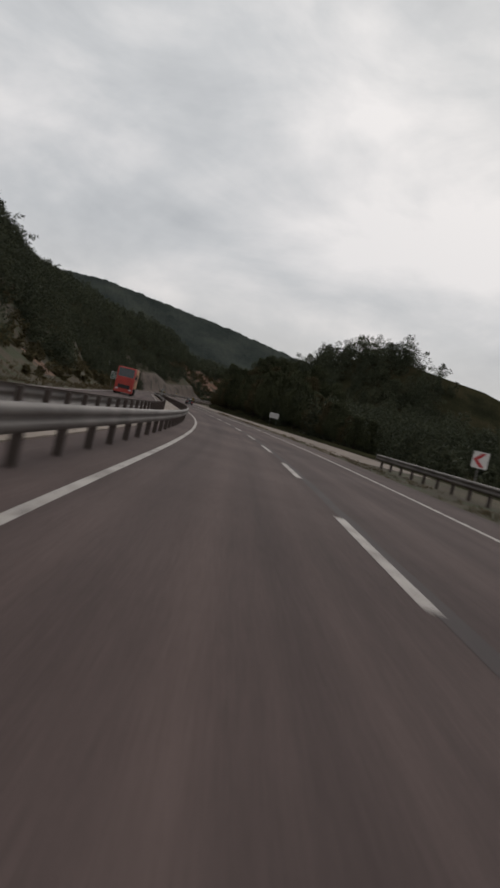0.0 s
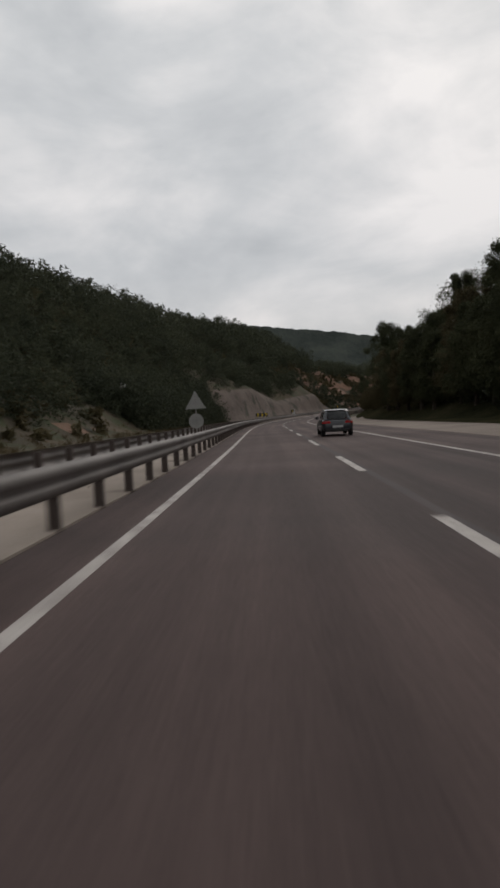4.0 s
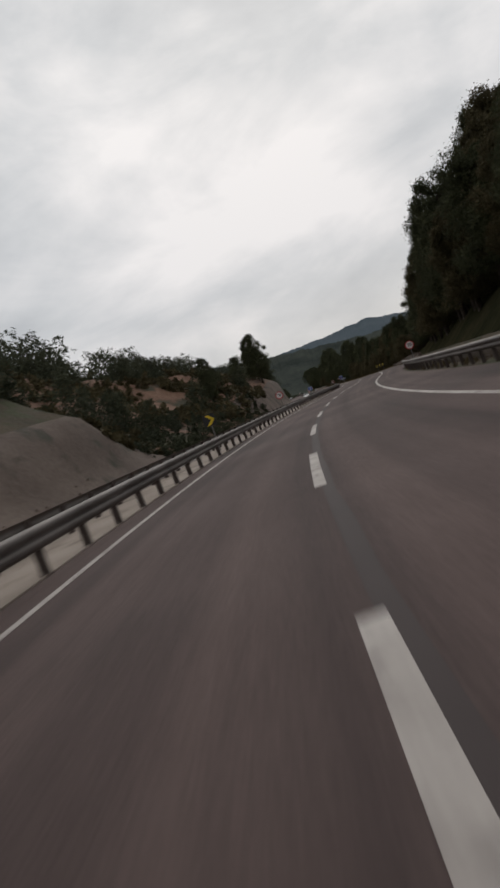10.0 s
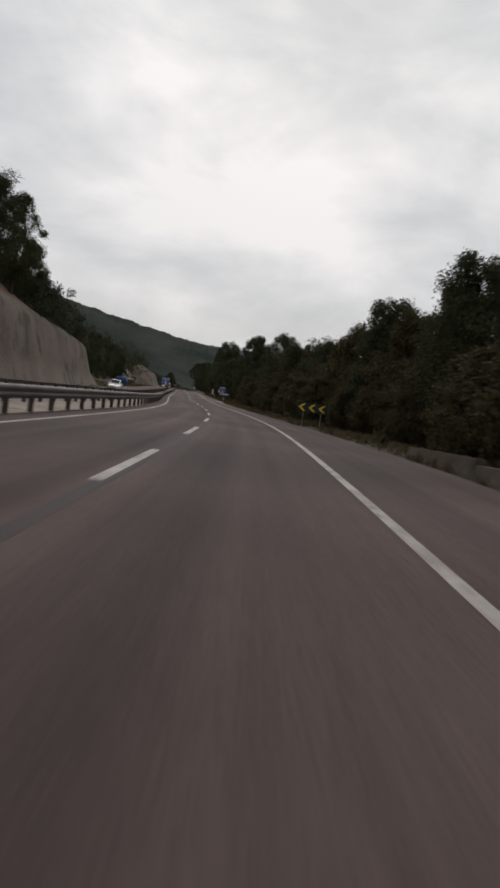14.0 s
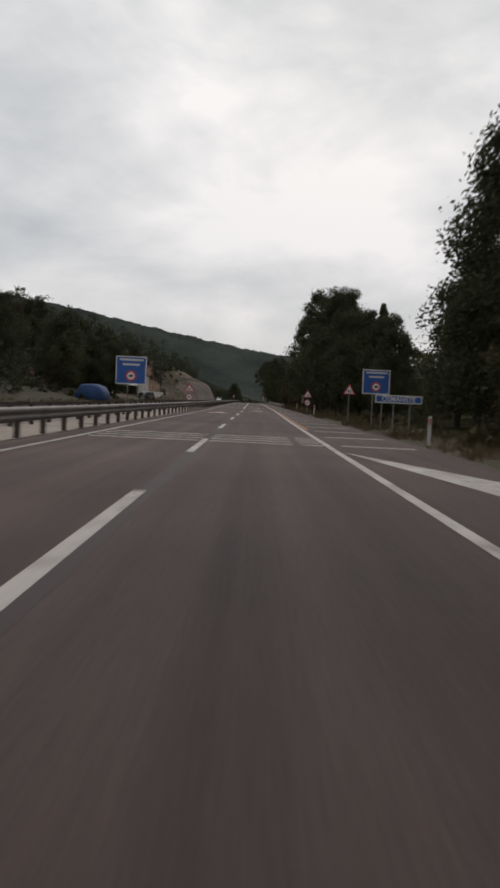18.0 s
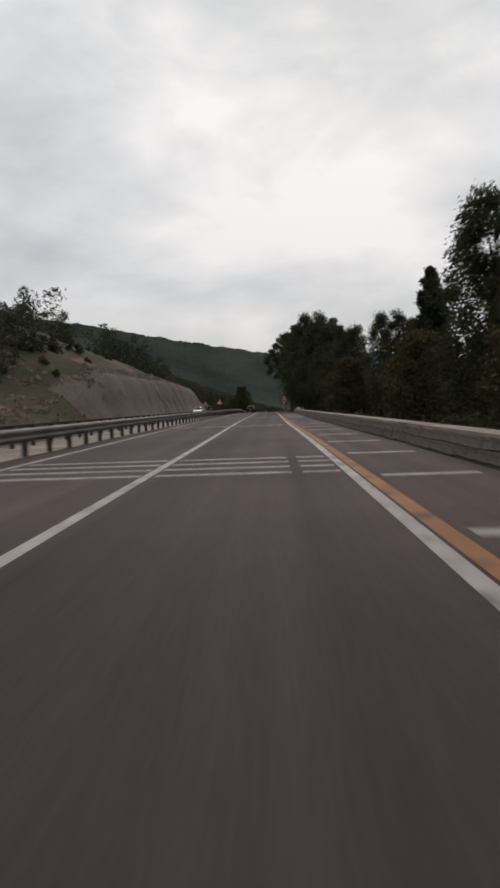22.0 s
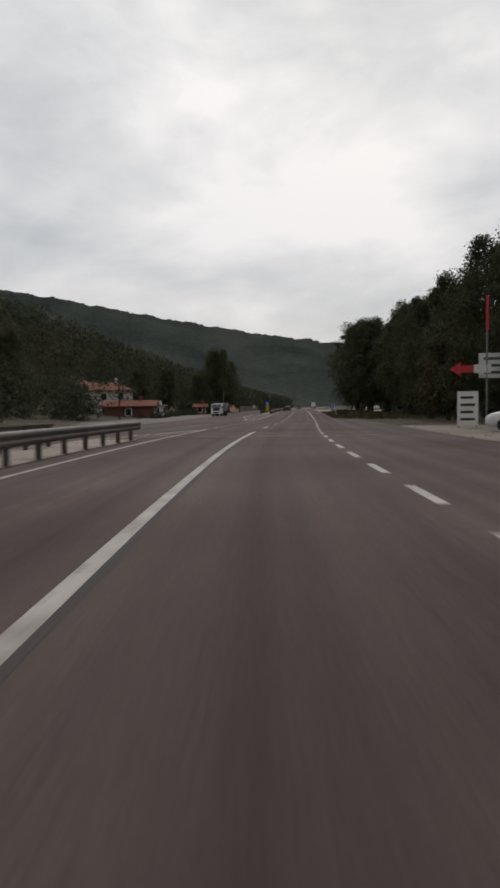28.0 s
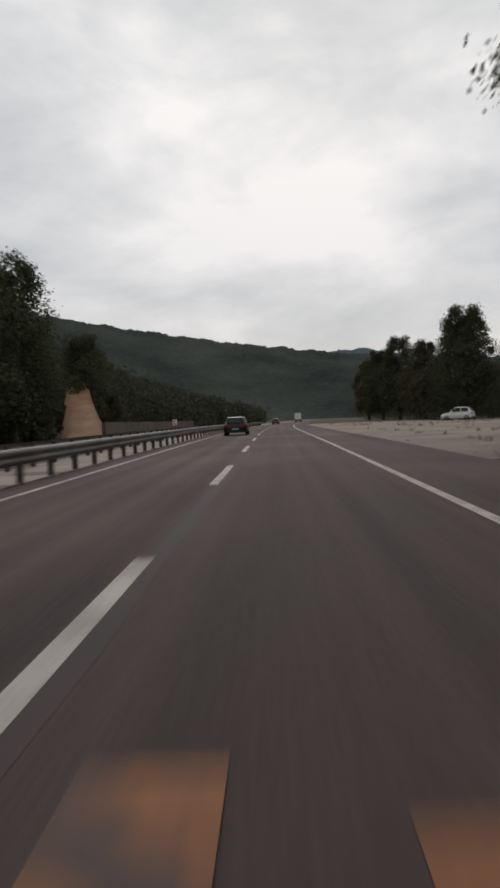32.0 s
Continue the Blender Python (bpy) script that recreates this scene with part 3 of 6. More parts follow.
wood("hill_wood", "dark mixed wood along the brow of the cut", LEAF_FAR, scatter(1, 620, 40, 540, -29, -17, 3.2, 6.0, band(True)), 11, per=90, size=0.17)
wood("hill_wood", "dark mixed wood above the brow", LEAF_FAR, scatter(21, 950, 40, 540, -46, -28, 3.6, 6.6, band(True)), 22, per=46, size=0.24)
wood("hill_wood", "dense dark thicket down to the road", LEAF_FAR, scatter(23, 210, 212, 267, -27, -16.2, 3.5, 7.0), 24, per=90, size=0.17)
wood("hill_wood", "dark mixed wood covering the hillside", LEAF_FAR, scatter(8, 2600, -60, 540, -108, -46, 5, 8, band(False)), 18, per=18)
wood("hill_wood", "dark mixed wood beside the village", LEAF_FAR, scatter(2, 700, 540, 1300, -46, -24, 4, 8, band(True)), 12, per=72, size=0.24)
wood("hill_wood", "dark mixed wood on the valley slope", LEAF_FAR, scatter(9, 1900, 540, 1300, -150, -46, 4, 8, band(False)), 19, per=18)
wood("hill_wood", "dark wood closing the valley ahead", LEAF_FAR, scatter(10, 700, 1130, 1300, -60, -16, 5, 9), 20, per=22)
wood("hill_wood", "dense dark deciduous wood on the steep slope", LEAF_FAR, scatter(3, 800, 90, 440, 22, 70, 5, 9, off_bank), 13, per=62, size=0.25)
wood("hill_wood", "dense dark wood closing the round knoll", LEAF_FAR, scatter(75, 620, 70, 235, 22, 78, 3.5, 5.5, off_bank), 76, per=50, size=0.24)
wood("hill_wood", "young dark wood below the road", LEAF_FAR, scatter(5, 190, -60, 90, 21, 70, 2.2, 3.6, off_bank), 15, per=62, size=0.24)
wood("hill_wood", "dark wood behind the end of the slope", LEAF_FAR, scatter(71, 150, 452, 510, 19, 50, 8, 11.5), 72, per=62, size=0.24)
wood("hill_wood", "dense brownish wood on the level ground", LEAF_OLIVE, scatter(4, 420, 440, 620, 20, 90, 8, 11, off_bank), 14)
wood("hill_wood", "dense dark wood behind the roadside trees", LEAF_FAR, scatter(6, 420, 620, 1000, 22, 90, 8, 11, lambda s, u: u > (44 if 815 < s < 960 else 20)), 16)
wood("hill_wood", "dark wood beyond the gravel area", LEAF_FAR, scatter(7, 420, 1000, 1300, 46, 130, 8, 12), 17)

# ---- far hills ----
def far_ridge(name, label, mat, dist, rows, seed, rough):
    """A ridge at that distance ahead of the valley's middle; rows: azimuth to the right and elevation in degrees."""
    eye = Vector((73, 682, 5))
    az = np.arange(rows[0][0], rows[-1][0] + 0.01, 0.12)
    el = np.interp(az, [r[0] for r in rows], [r[1] for r in rows])
    vs, fs = [], []
    levels = (1.0, 0.93, 0.82, 0.66, 0.45, 0.22, -0.15)
    for i, (a, e) in enumerate(zip(az, el)):
        h = dist * math.tan(radians(float(e)))
        h += rough * (noise.noise(Vector((a * 0.9, seed, 0))) + 0.6 * noise.noise(Vector((a * 4.1, seed, 3))) + 0.3 * noise.noise(Vector((a * 9, seed, 5))))
        for k, lv in enumerate(levels):
            d = dist - (1 - lv) * dist * 0.34 + (40 * noise.noise(Vector((a * 0.3, k * 0.5, seed))) if k > 1 else 0)
            vs.append((eye.x + d * math.sin(radians(float(a))), eye.y + d * math.cos(radians(float(a))), eye.z + h * lv + (rough * 0.8 * noise.noise(Vector((a * 1.3, k * 1.7, seed + 9))) if k else 0)))
    n = len(levels)
    for i in range(len(az) - 1):
        for k in range(n - 1):
            q = i * n + k
            fs.append((q, q + n, q + n + 1, q + 1))
    return tagged(mesh_object(name, vs, fs, [mat], smoothed=True), label, "hill", kind="structure")


# wood green with some distance haze mixed into its base colour
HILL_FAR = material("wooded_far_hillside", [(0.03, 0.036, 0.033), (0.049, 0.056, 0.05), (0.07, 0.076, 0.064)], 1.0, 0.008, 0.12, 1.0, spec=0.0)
# no air volume: the distance haze is put into this blue-grey base colour
HILL_BLUE = material("far_mountain_haze_tint", [(0.075, 0.095, 0.11), (0.095, 0.115, 0.13)], 1.0, 0.004, 0.05, 0.6, spec=0.0)
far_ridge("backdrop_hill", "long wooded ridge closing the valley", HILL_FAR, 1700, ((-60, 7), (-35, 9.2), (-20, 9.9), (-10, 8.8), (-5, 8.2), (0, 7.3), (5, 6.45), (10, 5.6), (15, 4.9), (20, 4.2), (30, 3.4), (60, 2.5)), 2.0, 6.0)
far_ridge("backdrop_mountain", "blue-grey mountain far behind the valley, distance haze put into its colour", HILL_BLUE, 3600, ((-5, 3), (6, 4.4), (12, 5.0), (17, 5.0), (20, 5.25), (24, 4.4), (34, 3.4)), 5.0, 8.0)

# ---- roadside trees ----
def limb(bm, p, d, r0, r1, length, sides=6):
    d = d.normalized()
    side = d.orthogonal().normalized()
    up = d.cross(side)
    rings = []
    for k in range(4):
        f = k / 3
        c = p + d * length * f + Vector((0, 0, 0.12 * length * f * f))
        r = r0 + (r1 - r0) * f
        rings.append([bm.verts.new(c + (side * math.cos(t) + up * math.sin(t)) * r) for t in (2 * math.pi * i / sides for i in range(sides))])
    for a, b in zip(rings, rings[1:]):
        for i in range(sides):
            bm.faces.new((a[i], a[(i + 1) % sides], b[(i + 1) % sides], b[i]))
    return p + d * length + Vector((0, 0, 0.12 * length))


def tree(seed, h, w, mat, label, kind="broad", tufts=34000, size=0.1):
    rng = random.Random(seed)
    g = empty("tree", label, "tree", "roadside trees")
    bm = bmesh.new()
    base = h * {"broad": 0.13, "high": 0.42, "cone": 0.08}[kind]
    limb(bm, Vector((0, 0, -0.3)), Vector((rng.uniform(-0.04, 0.04), rng.uniform(-0.04, 0.04), 1)), 0.026 * h, 0.012 * h, h * 0.62, 8)
    cs, rs = [], []
    n = {"broad": 75, "high": 260, "cone": 150}[kind]
    for i in range(n):
        f = (i + rng.random()) / n
        z = base + (h - base) * (0.03 + 0.93 * f)
        if kind != "cone":
            wide = w * (0.5 + 0.62 * math.sin(math.pi * min(1.0, f * 0.8 + 0.14))) * (1.0 - 0.35 * f * f)
            reach = wide * math.sqrt(rng.random()) * rng.uniform(0.7, 1.0)
            lobe = w * (rng.uniform(0.2, 0.42) if kind == "broad" else rng.uniform(0.09, 0.19)) * (1.0 - 0.3 * f)
        else:
            reach = w * (1.0 - f) ** 0.75 * math.sqrt(rng.random()) * rng.uniform(0.6, 1.0)
            lobe = w * (0.09 + 0.22 * (1 - f)) * rng.uniform(0.7, 1.25)
        t = i * 2.4 + rng.uniform(-0.6, 0.6)
        c = Vector((reach * math.cos(t), reach * math.sin(t), z))
        if i % 3 == 0:
            start = Vector((0, 0, max(base * 0.9, z - reach * 0.8 - 0.4)))
            limb(bm, start, c - start, 0.007 * h, 0.002 * h, (c - start).length * 0.85, 5)
        cs.append(tuple(c))
        rs.append((lobe,))
    part("trunk", bm, BARK, g, "dark tapered trunk with limbs", smoothed=True)
    v, f = leaf_cloud(np.random.default_rng(seed), cs, rs, tufts // n, size, 0.85, 4, 0.55 if kind == "high" else 0.4, 0.25 if kind == "high" else 0.4)
    crown = new("crown", fast_mesh("crown", v, f, mat))
    crown.parent = g
    return g


TREES = [tree(21, 13, 4.2, LEAF, "tall dark green broadleaf tree beside the road"),
         tree(22, 12, 3.6, LEAF_OLIVE, "olive brown broadleaf tree turning in autumn"),
         tree(23, 14, 3.8, LEAF, "tall dark green tree with an uneven crown"),
         tree(24, 11, 2.8, PINE, "dark pointed conifer beside the road", "cone"),
         tree(25, 15, 3.0, LEAF, "slender tall poplar-like tree", "cone"),
         tree(26, 7, 2.8, LEAF_OLIVE, "small bushy olive brown tree", tufts=18000),
         tree(27, 16, 5.4, LEAF, "tall broadleaf tree with a high spreading crown", "high", tufts=80000, size=0.09)]
FIRST = [True] * len(TREES)


def plant(kind, s, u, scale=1.0, turn=0.0, sink=0.15):
    m = stand(s, u, turn, ground_height(s, u) - sink) @ Matrix.Scale(scale, 4)
    if FIRST[kind]:
        FIRST[kind] = False
        TREES[kind].matrix_world = m
        return TREES[kind]
    t = copy_thing(TREES[kind], m)
    t.matrix_world = m
    return t


rt = random.Random(5)
# first row of the steep wood
s = 84.0
while s < 440:
    toe = RIGHT(s)[0]
    grow = (0.5 + 0.6 * smooth((s - 85) / 75)) * (1 - 0.45 * smooth((s - 400) / 25)) * (1 - 0.5 * smooth((s - 225) / 30) * (1 - smooth((s - 330) / 30)))
    bare = 238 < s < 300
    plant(5 if bare else rt.choice((0, 1, 2, 2, 0)), s, toe + rt.uniform(2.2, 4.5) + (1.4 if 335 < s < 382 else 0.0), rt.uniform(0.66, 0.86) * (0.7 if bare else grow), rt.uniform(0, 360))
    if s > 125 and not bare:
        plant(rt.choice((0, 1, 2)), s + 2, toe + rt.uniform(7, 12), rt.uniform(0.8, 1.0) * grow, rt.uniform(0, 360))
    s += rt.uniform(4.0, 6.0)
# level wood beside the left-hand bend
s = 441.0
while s < 560:
    plant(rt.choice((1, 1, 0, 5, 2)), s, rt.uniform(13, 16), rt.uniform(0.72, 0.9) * (0.72 if s < 449 else 1.0) + 0.1 * smooth((s - 500) / 40), rt.uniform(0, 360))
    plant(5, s + 2, rt.uniform(10.5, 12.5), rt.uniform(0.5, 0.8), rt.uniform(0, 360))
    s += rt.uniform(4.5, 6.5)
for k, s, u, sc in ((2, 572, 13.5, 1.0), (0, 579, 15, 1.05), (5, 566, 12.5, 0.8), (2, 590, 17, 0.75), (0, 598, 18, 0.8), (2, 605, 14, 0.6), (2, 611, 14.5, 0.75), (4, 620, 15.5, 0.88), (0, 619, 13, 0.9), (0, 624, 13, 0.95), (2, 630, 12.4, 1.12), (0, 638, 12.6, 1.2),
                    (1, 642, 14, 0.9), (2, 647, 12.0, 1.3), (0, 656, 12.2, 1.15), (2, 668, 11.2, 1.12), (1, 662, 14, 0.85), (5, 670, 12.5, 0.85), (1, 680, 15, 0.8), (5, 690, 13, 0.9), (1, 702, 16, 0.75), (5, 712, 13, 0.9), (3, 721, 16, 1.1), (2, 697, 13.2, 0.78), (1, 738, 19, 0.85),
                    (2, 735, 15, 0.74), (5, 742, 11.5, 0.9), (0, 752, 13, 0.82), (2, 760, 11.5, 0.82), (0, 766, 10.5, 0.98), (2, 774, 9.6, 1.03), (0, 781, 8.8, 1.04), (2, 789, 9.0, 1.02), (1, 785, 13, 1.1), (6, 797, 10.4, 0.84), (6, 805, 7.1, 0.92),
                    (2, 842, 21.5, 1.20), (0, 850, 25.5, 1.20), (1, 858, 23.5, 1.15), (2, 866, 27.5, 1.20), (0, 873, 24.5, 1.20), (0, 880, 27.5, 1.25), (0, 888, 25.5, 1.20), (2, 896, 24.5, 1.25), (0, 904, 22.5, 1.20), (2, 911, 20.5, 1.1), (0, 918, 19.5, 1.12), (5, 924, 16.5, 1.10), (2, 929, 18.5, 1.0), (0, 936, 17.0, 0.98),
                    (0, 945, 21, 1.15), (2, 952, 21, 1.1), (0, 959, 21.5, 1.2), (2, 966, 19, 1.15), (0, 973, 20, 1.25), (2, 980, 14.5, 1.1), (0, 988, 12.6, 1.2), (0, 992, 19, 1.25), (2, 998, 16, 1.25), (6, 1007, 14.8, 1.08), (1, 1014, 16, 1.1), (2, 1030, 50, 0.9), (0, 1046, 52, 0.9), (1, 1060, 46, 0.85), (0, 1085, 40, 1.15), (2, 1100, 32, 1.20), (0, 1112, 34, 1.25), (1, 1122, 29, 1.15), (2, 1135, 26, 1.15), (0, 1150, 24, 1.15), (1, 1165, 22, 1.15),
                    (2, 1012, -29, 0.7), (0, 1022, -23, 0.75), (0, 1030, -19.6, 1.28), (2, 1037, -17.9, 1.0), (2, 1041, -21.5, 1.0), (0, 1047, -20.8, 0.85), (0, 1078, -25, 1.0), (2, 1088, -27, 1.0), (5, 1090, -24, 0.8), (0, 1000, -33, 0.7),
                    (0, 930, -36, 0.8), (2, 950, -40, 0.9), (0, 940, -52, 1.0), (0, 660, -34, 0.8), (2, 668, -40, 0.9), (0, 648, -31, 0.75), (1, 676, -46, 0.8), (5, 640, -27, 0.9), (0, 590, -24, 0.7), (2, 604, -26, 0.8),
                    (0, 618, -28, 0.8), (0, 406, -23, 0.4), (2, 412, -24, 0.42), (0, 417, -24, 0.36), (2, 446, -19.5, 0.8), (0, 451, -20.5, 0.68), (0, 430, -21.5, 0.5), (2, 455, -22, 0.45), (0, 666, -26, 0.85), (2, 673, -28, 0.9), (0, 661, -24, 0.7), (2, 680, -33, 0.8), (0, 690, -37, 0.75), (2, 718, -34, 0.6), (0, 730, -32, 0.55), (2, 482, -22, 0.62), (0, 488, -21.5, 0.76), (2, 495, -21, 0.74), (0, 502, -21, 0.55), (2, 510, -21, 0.4), (1, 518, -21, 0.36), (2, 526, -20.5, 0.32), (0, 534, -20, 0.3), (2, 266, 18.5, 1.0), (0, 270, 21.5, 0.95), (0, 640, -27, 0.8), (2, 650, -29, 0.85), (0, 656, -26, 0.7), (2, 664, -31, 0.9), (0, 672, -30, 0.75)):
    plant(k, s, u, sc * (1.05 if 596 < s < 665 or 962 < s < 962 and u > 0 else 1.12 if u > 0 and u < 40 else 1.0), (s * 37) % 360)
shr = [(p, h) for p, h in scatter(31, 420, 40, 262, -42, -18, 0.8, 2.2)] + [(p, h) for p, h in scatter(32, 1200, 352, 442, -44, -17.5, 0.5, 1.9, lambda s, u: noise.noise(Vector((s * 0.06, u * 0.09, 2))) > -0.1)]
wood("shrubs", "low dry olive shrubs on the bank", LEAF_OLIVE, shr, 33, per=14, lobes=4)
wood("shrubs", "low dry shrubs along the verge", LEAF_OLIVE, scatter(34, 260, 440, 1000, 8.4, 13, 0.3, 0.9, lambda s, u: not 812 < s < 935), 35, per=12, lobes=3)
wood("shrubs", "dark bushes among rubble on the bank", LEAF, scatter(36, 120, 560, 800, -44, -21, 0.8, 2.0), 37, per=14, lobes=4)

# ---- walls ----
def low_wall(name, label, s0, s1, u, width, h, mat, pieces=0, seed=0):
    g = empty(name, label, "wall", m=stand(s0, u, dz=0.0))
    inv = g.matrix_world.inverted()
    core = ribbon("wall_body", s0, s1, u, u + width, h, mat, step=3, thick=h + 0.3)
    core.parent = g
    core.matrix_parent_inverse = inv
    rng = random.Random(seed)
    shapes = []
    for i in range(6):
        bm = bmesh.new()
        bmesh.ops.create_cube(bm, size=1)
        for v in bm.verts:
            v.co += Vector((rng.uniform(-0.1, 0.1), rng.uniform(-0.12, 0.12), rng.uniform(-0.1, 0.1)))
        bmesh.ops.bevel(bm, geom=bm.edges[:], offset=0.08, segments=1, affect="EDGES")
        me = bpy.data.meshes.new("stone")
        bm.to_mesh(me)
        bm.free()
        me.materials.append(STONE)
        shapes.append(me)
    for i in range(pieces):
        s = s0 + (s1 - s0) * (i + 0.5) / pieces
        for row in range(2):
            o = new("stone", rng.choice(shapes))
            o.parent = g
            x, y, z, t = line(s)
            sx = (s1 - s0) / pieces
            o.matrix_local = inv @ Matrix.Translation(spot(s + row * sx * 0.5, u + 0.02, h * (0.25 + 0.5 * row))) @ Matrix.Rotation(t, 4, "Z") @ Matrix.Diagonal((0.16, sx * rng.uniform(0.85, 1.0), h * 0.48, 1))
    return g


low_wall("stone_parapet", "rough stone parapet wall with a pale coping", 660, 768, 6.1, 0.5, 0.50, STONE, 150, 3)
panelled = empty("retaining_wall", "grey brown concrete retaining wall of stepped panels", "wall", m=stand(364, 7.7, dz=0.0))
for i in range(12):
    a = 364.0 + i * 6.9
    vs = []
    low = 1.0 - 0.5 * smooth((a - 395) / 45)
    for s, h in ((a + 0.02, (0.98 + 0.05 * (i % 3)) * low), (a + 6.87, (0.70 + 0.05 * (i % 2)) * low)):
        for u, z in ((7.7, -0.35), (7.76, h), (8.06, h), (8.1, -0.35)):
            vs.append(panelled.matrix_world.inverted() @ spot(s, u, z))
    mesh_object("panel", vs, [(0, 1, 2, 3), (7, 6, 5, 4), (0, 4, 5, 1), (1, 5, 6, 2), (2, 6, 7, 3)], [SHOTCRETE], panelled)
low_wall("bank_wall", "low brown earth-stained wall behind the guardrail", 262, 364, 7.2, 0.4, 0.7, SHOTCRETE)
ribbon("coping", 660, 768, 6.06, 6.64, 0.56, CONCRETE, None, thick=0.07)
tagged(bpy.data.objects["coping"], "pale concrete coping on the stone parapet", "coping", kind="structure")
guardrail(258, 372, 6.45, -1, "weathered steel guardrail before the wooded slope", False)
guardrail(2, 38, 8.3, -1, "weathered steel guardrail on the outside verge", False)

# ---- more road markings ----
for s0, n, gap in ((561.5, 4, 1.1), (632.0, 4, 1.1), (676.3, 4, 1.1), (704.0, 2, 1.2), (732.0, 2, 1.2), (776.6, 2, 1.2), (796.9, 2, 1.2), (810.6, 2, 1.2)):
    for i in range(n):
        c = s0 + i * gap
        ribbon("rumble_bar", c - 0.12, c + 0.12, -3.3, -0.12, 0.006, WHITE_PAINT, markings)
        ribbon("rumble_bar", c - 0.12, c + 0.12, 0.14, 2.55, 0.006, WHITE_PAINT, markings)
        ribbon("rumble_bar", c - 0.12, c + 0.12, 2.75, 3.4, 0.006, WHITE_PAINT, markings)
ribbon("orange_line", 572, 748, 3.66, 3.86, 0.005, ORANGE_PAINT, markings)
HATCH = (561.8, 590.3, 670.5, 714.8, 725.6)
for a, b in zip(HATCH, HATCH[1:]):
    n = round((b - a) / 4.75)
    for i in range(n + (b == HATCH[-1])):
        s = a + (b - a) * i / n
        ribbon("hatch_bar", s - 0.15, s + 0.15, 3.98, min(6.1, EDGE(s)[0] - 0.35), 0.005, WHITE_PAINT, markings)
tagged(ribbon("pale_apron", 727.5, 756, 0, 0, 0.003, PALE_ASPHALT, None, f0=lambda s: 4.05 + 0.08 * math.sin(s * 0.7), f1=lambda s: EDGE(s)[0] - 0.02), "pale dusty concrete apron beside the parapet", "apron", kind="structure")
ribbon("gore_wedge", 547.5, 559.2, 0, 0, 0.005, WHITE_PAINT, markings, f0=lambda s: 3.72 + (559.2 - s) * 0.17, f1=lambda s: 3.72 + (559.2 - s) * 0.36)


def warning_triangle(s0, u0):
    def flat(name, pts, dz, mat):
        vs = [spot(s0 + b, u0 + a, dz) for a, b in pts]
        mesh_object(name, vs, [tuple(range(len(vs)))], [mat], markings)
    flat("warning_triangle", ((-1.12, -0.4), (1.12, -0.4), (0, 5.6)), 0.005, RED_PAINT)
    flat("warning_field", ((-0.82, 0.0), (0.82, 0.0), (0, 4.1)), 0.008, WHITE_PAINT)
    for a, b, w, l in ((-0.28, 0.25, 0.13, 0.9), (0.06, 0.35, 0.15, 1.2), (0.36, 0.2, 0.12, 0.8), (0.0, 1.85, 0.1, 0.5)):
        flat("warning_symbol", [(a + w * math.cos(t), b + l / 2 + l / 2 * math.sin(t)) for t in (i * math.pi / 4 for i in range(8))], 0.011, ASPHALT)


warning_triangle(612.6, 1.62)
warning_triangle(597.5, -1.75)
s = 828.5
while s < 946:
    ribbon("edge_dash", s, s + 2.0, 3.45, 3.61, 0.005, WHITE_PAINT, markings)
    s += 4.0
s = 902.0
while s < 934:
    ribbon("turn_dash", s, s + 1.6, -3.57, -3.43, 0.005, WHITE_PAINT, markings)
    s += 3.0
ribbon("turn_line", 935, 985, 0, 0, 0.005, WHITE_PAINT, markings, f0=lambda s: -4.9 - 2.6 * smooth((s - 935) / 34), f1=lambda s: -4.75 - 2.6 * smooth((s - 935) / 34))
for i in range(16):
    a = 936 + i * 3.0
    ribbon("hatch_bar", a, a + 3.2, 0, 0, 0.006, WHITE_PAINT, markings, step=0.8, f0=lambda s, a=a: -4.85 - 2.6 * smooth((a - 935) / 34) + (s - a) * (1.3 + 2.6 * smooth((a - 935) / 34)) / 3.2 - 0.12, f1=lambda s, a=a: -4.85 - 2.6 * smooth((a - 935) / 34) + (s - a) * (1.3 + 2.6 * smooth((a - 935) / 34)) / 3.2 + 0.12)
ribbon("nose_line", 884, 899, 0, 0, 0.005, WHITE_PAINT, markings, f0=lambda s: -3.62 - (899 - s) * 0.215, f1=lambda s: -3.48 - (899 - s) * 0.215)
for i in range(3):
    a = 884.6 + i * 3.3
    ribbon("hatch_bar", a, a + 5.0, 0, 0, 0.006, WHITE_PAINT, markings, step=0.8, f0=lambda s, a=a: -3.66 - (899 - a) * 0.2 + (s - a) * (899 - a) * 0.036, f1=lambda s, a=a: -3.46 - (899 - a) * 0.2 + (s - a) * (899 - a) * 0.036)
ribbon("orange_band", 886.5, 886.85, -8.5, 6.3, 0.009, WORN_ORANGE, markings)
for u0, u1, ds in ((-6.4, -3.8, 0.0), (-2.9, -1.2, 0.25), (0.8, 2.1, 0.1), (4.2, 6.0, 0.3)):
    ribbon("orange_trace", 889.6 + ds, 889.8 + ds, u0, u1, 0.009, WORN_ORANGE, markings)
for i in range(14):
    u = -6.0 + i * 1.08
    ribbon("crossing_bar", 985.6 + 0.3 * (i % 3), 990.6 - 0.35 * (i % 2), u, u + 0.52, 0.009, WORN_ORANGE, markings)
tagged(ribbon("seam_strip", -60, 1250, 0, 0, 0.002, SEAM, None, f0=lambda s: 0.0 + 0.03 * math.sin(s * 0.11), f1=lambda s: 0.2 + 0.03 * math.sin(s * 0.07 + 1) + 0.02 * math.sin(s * 1.3)), "dark sealed seam along the lane line", "road seam", kind="structure")

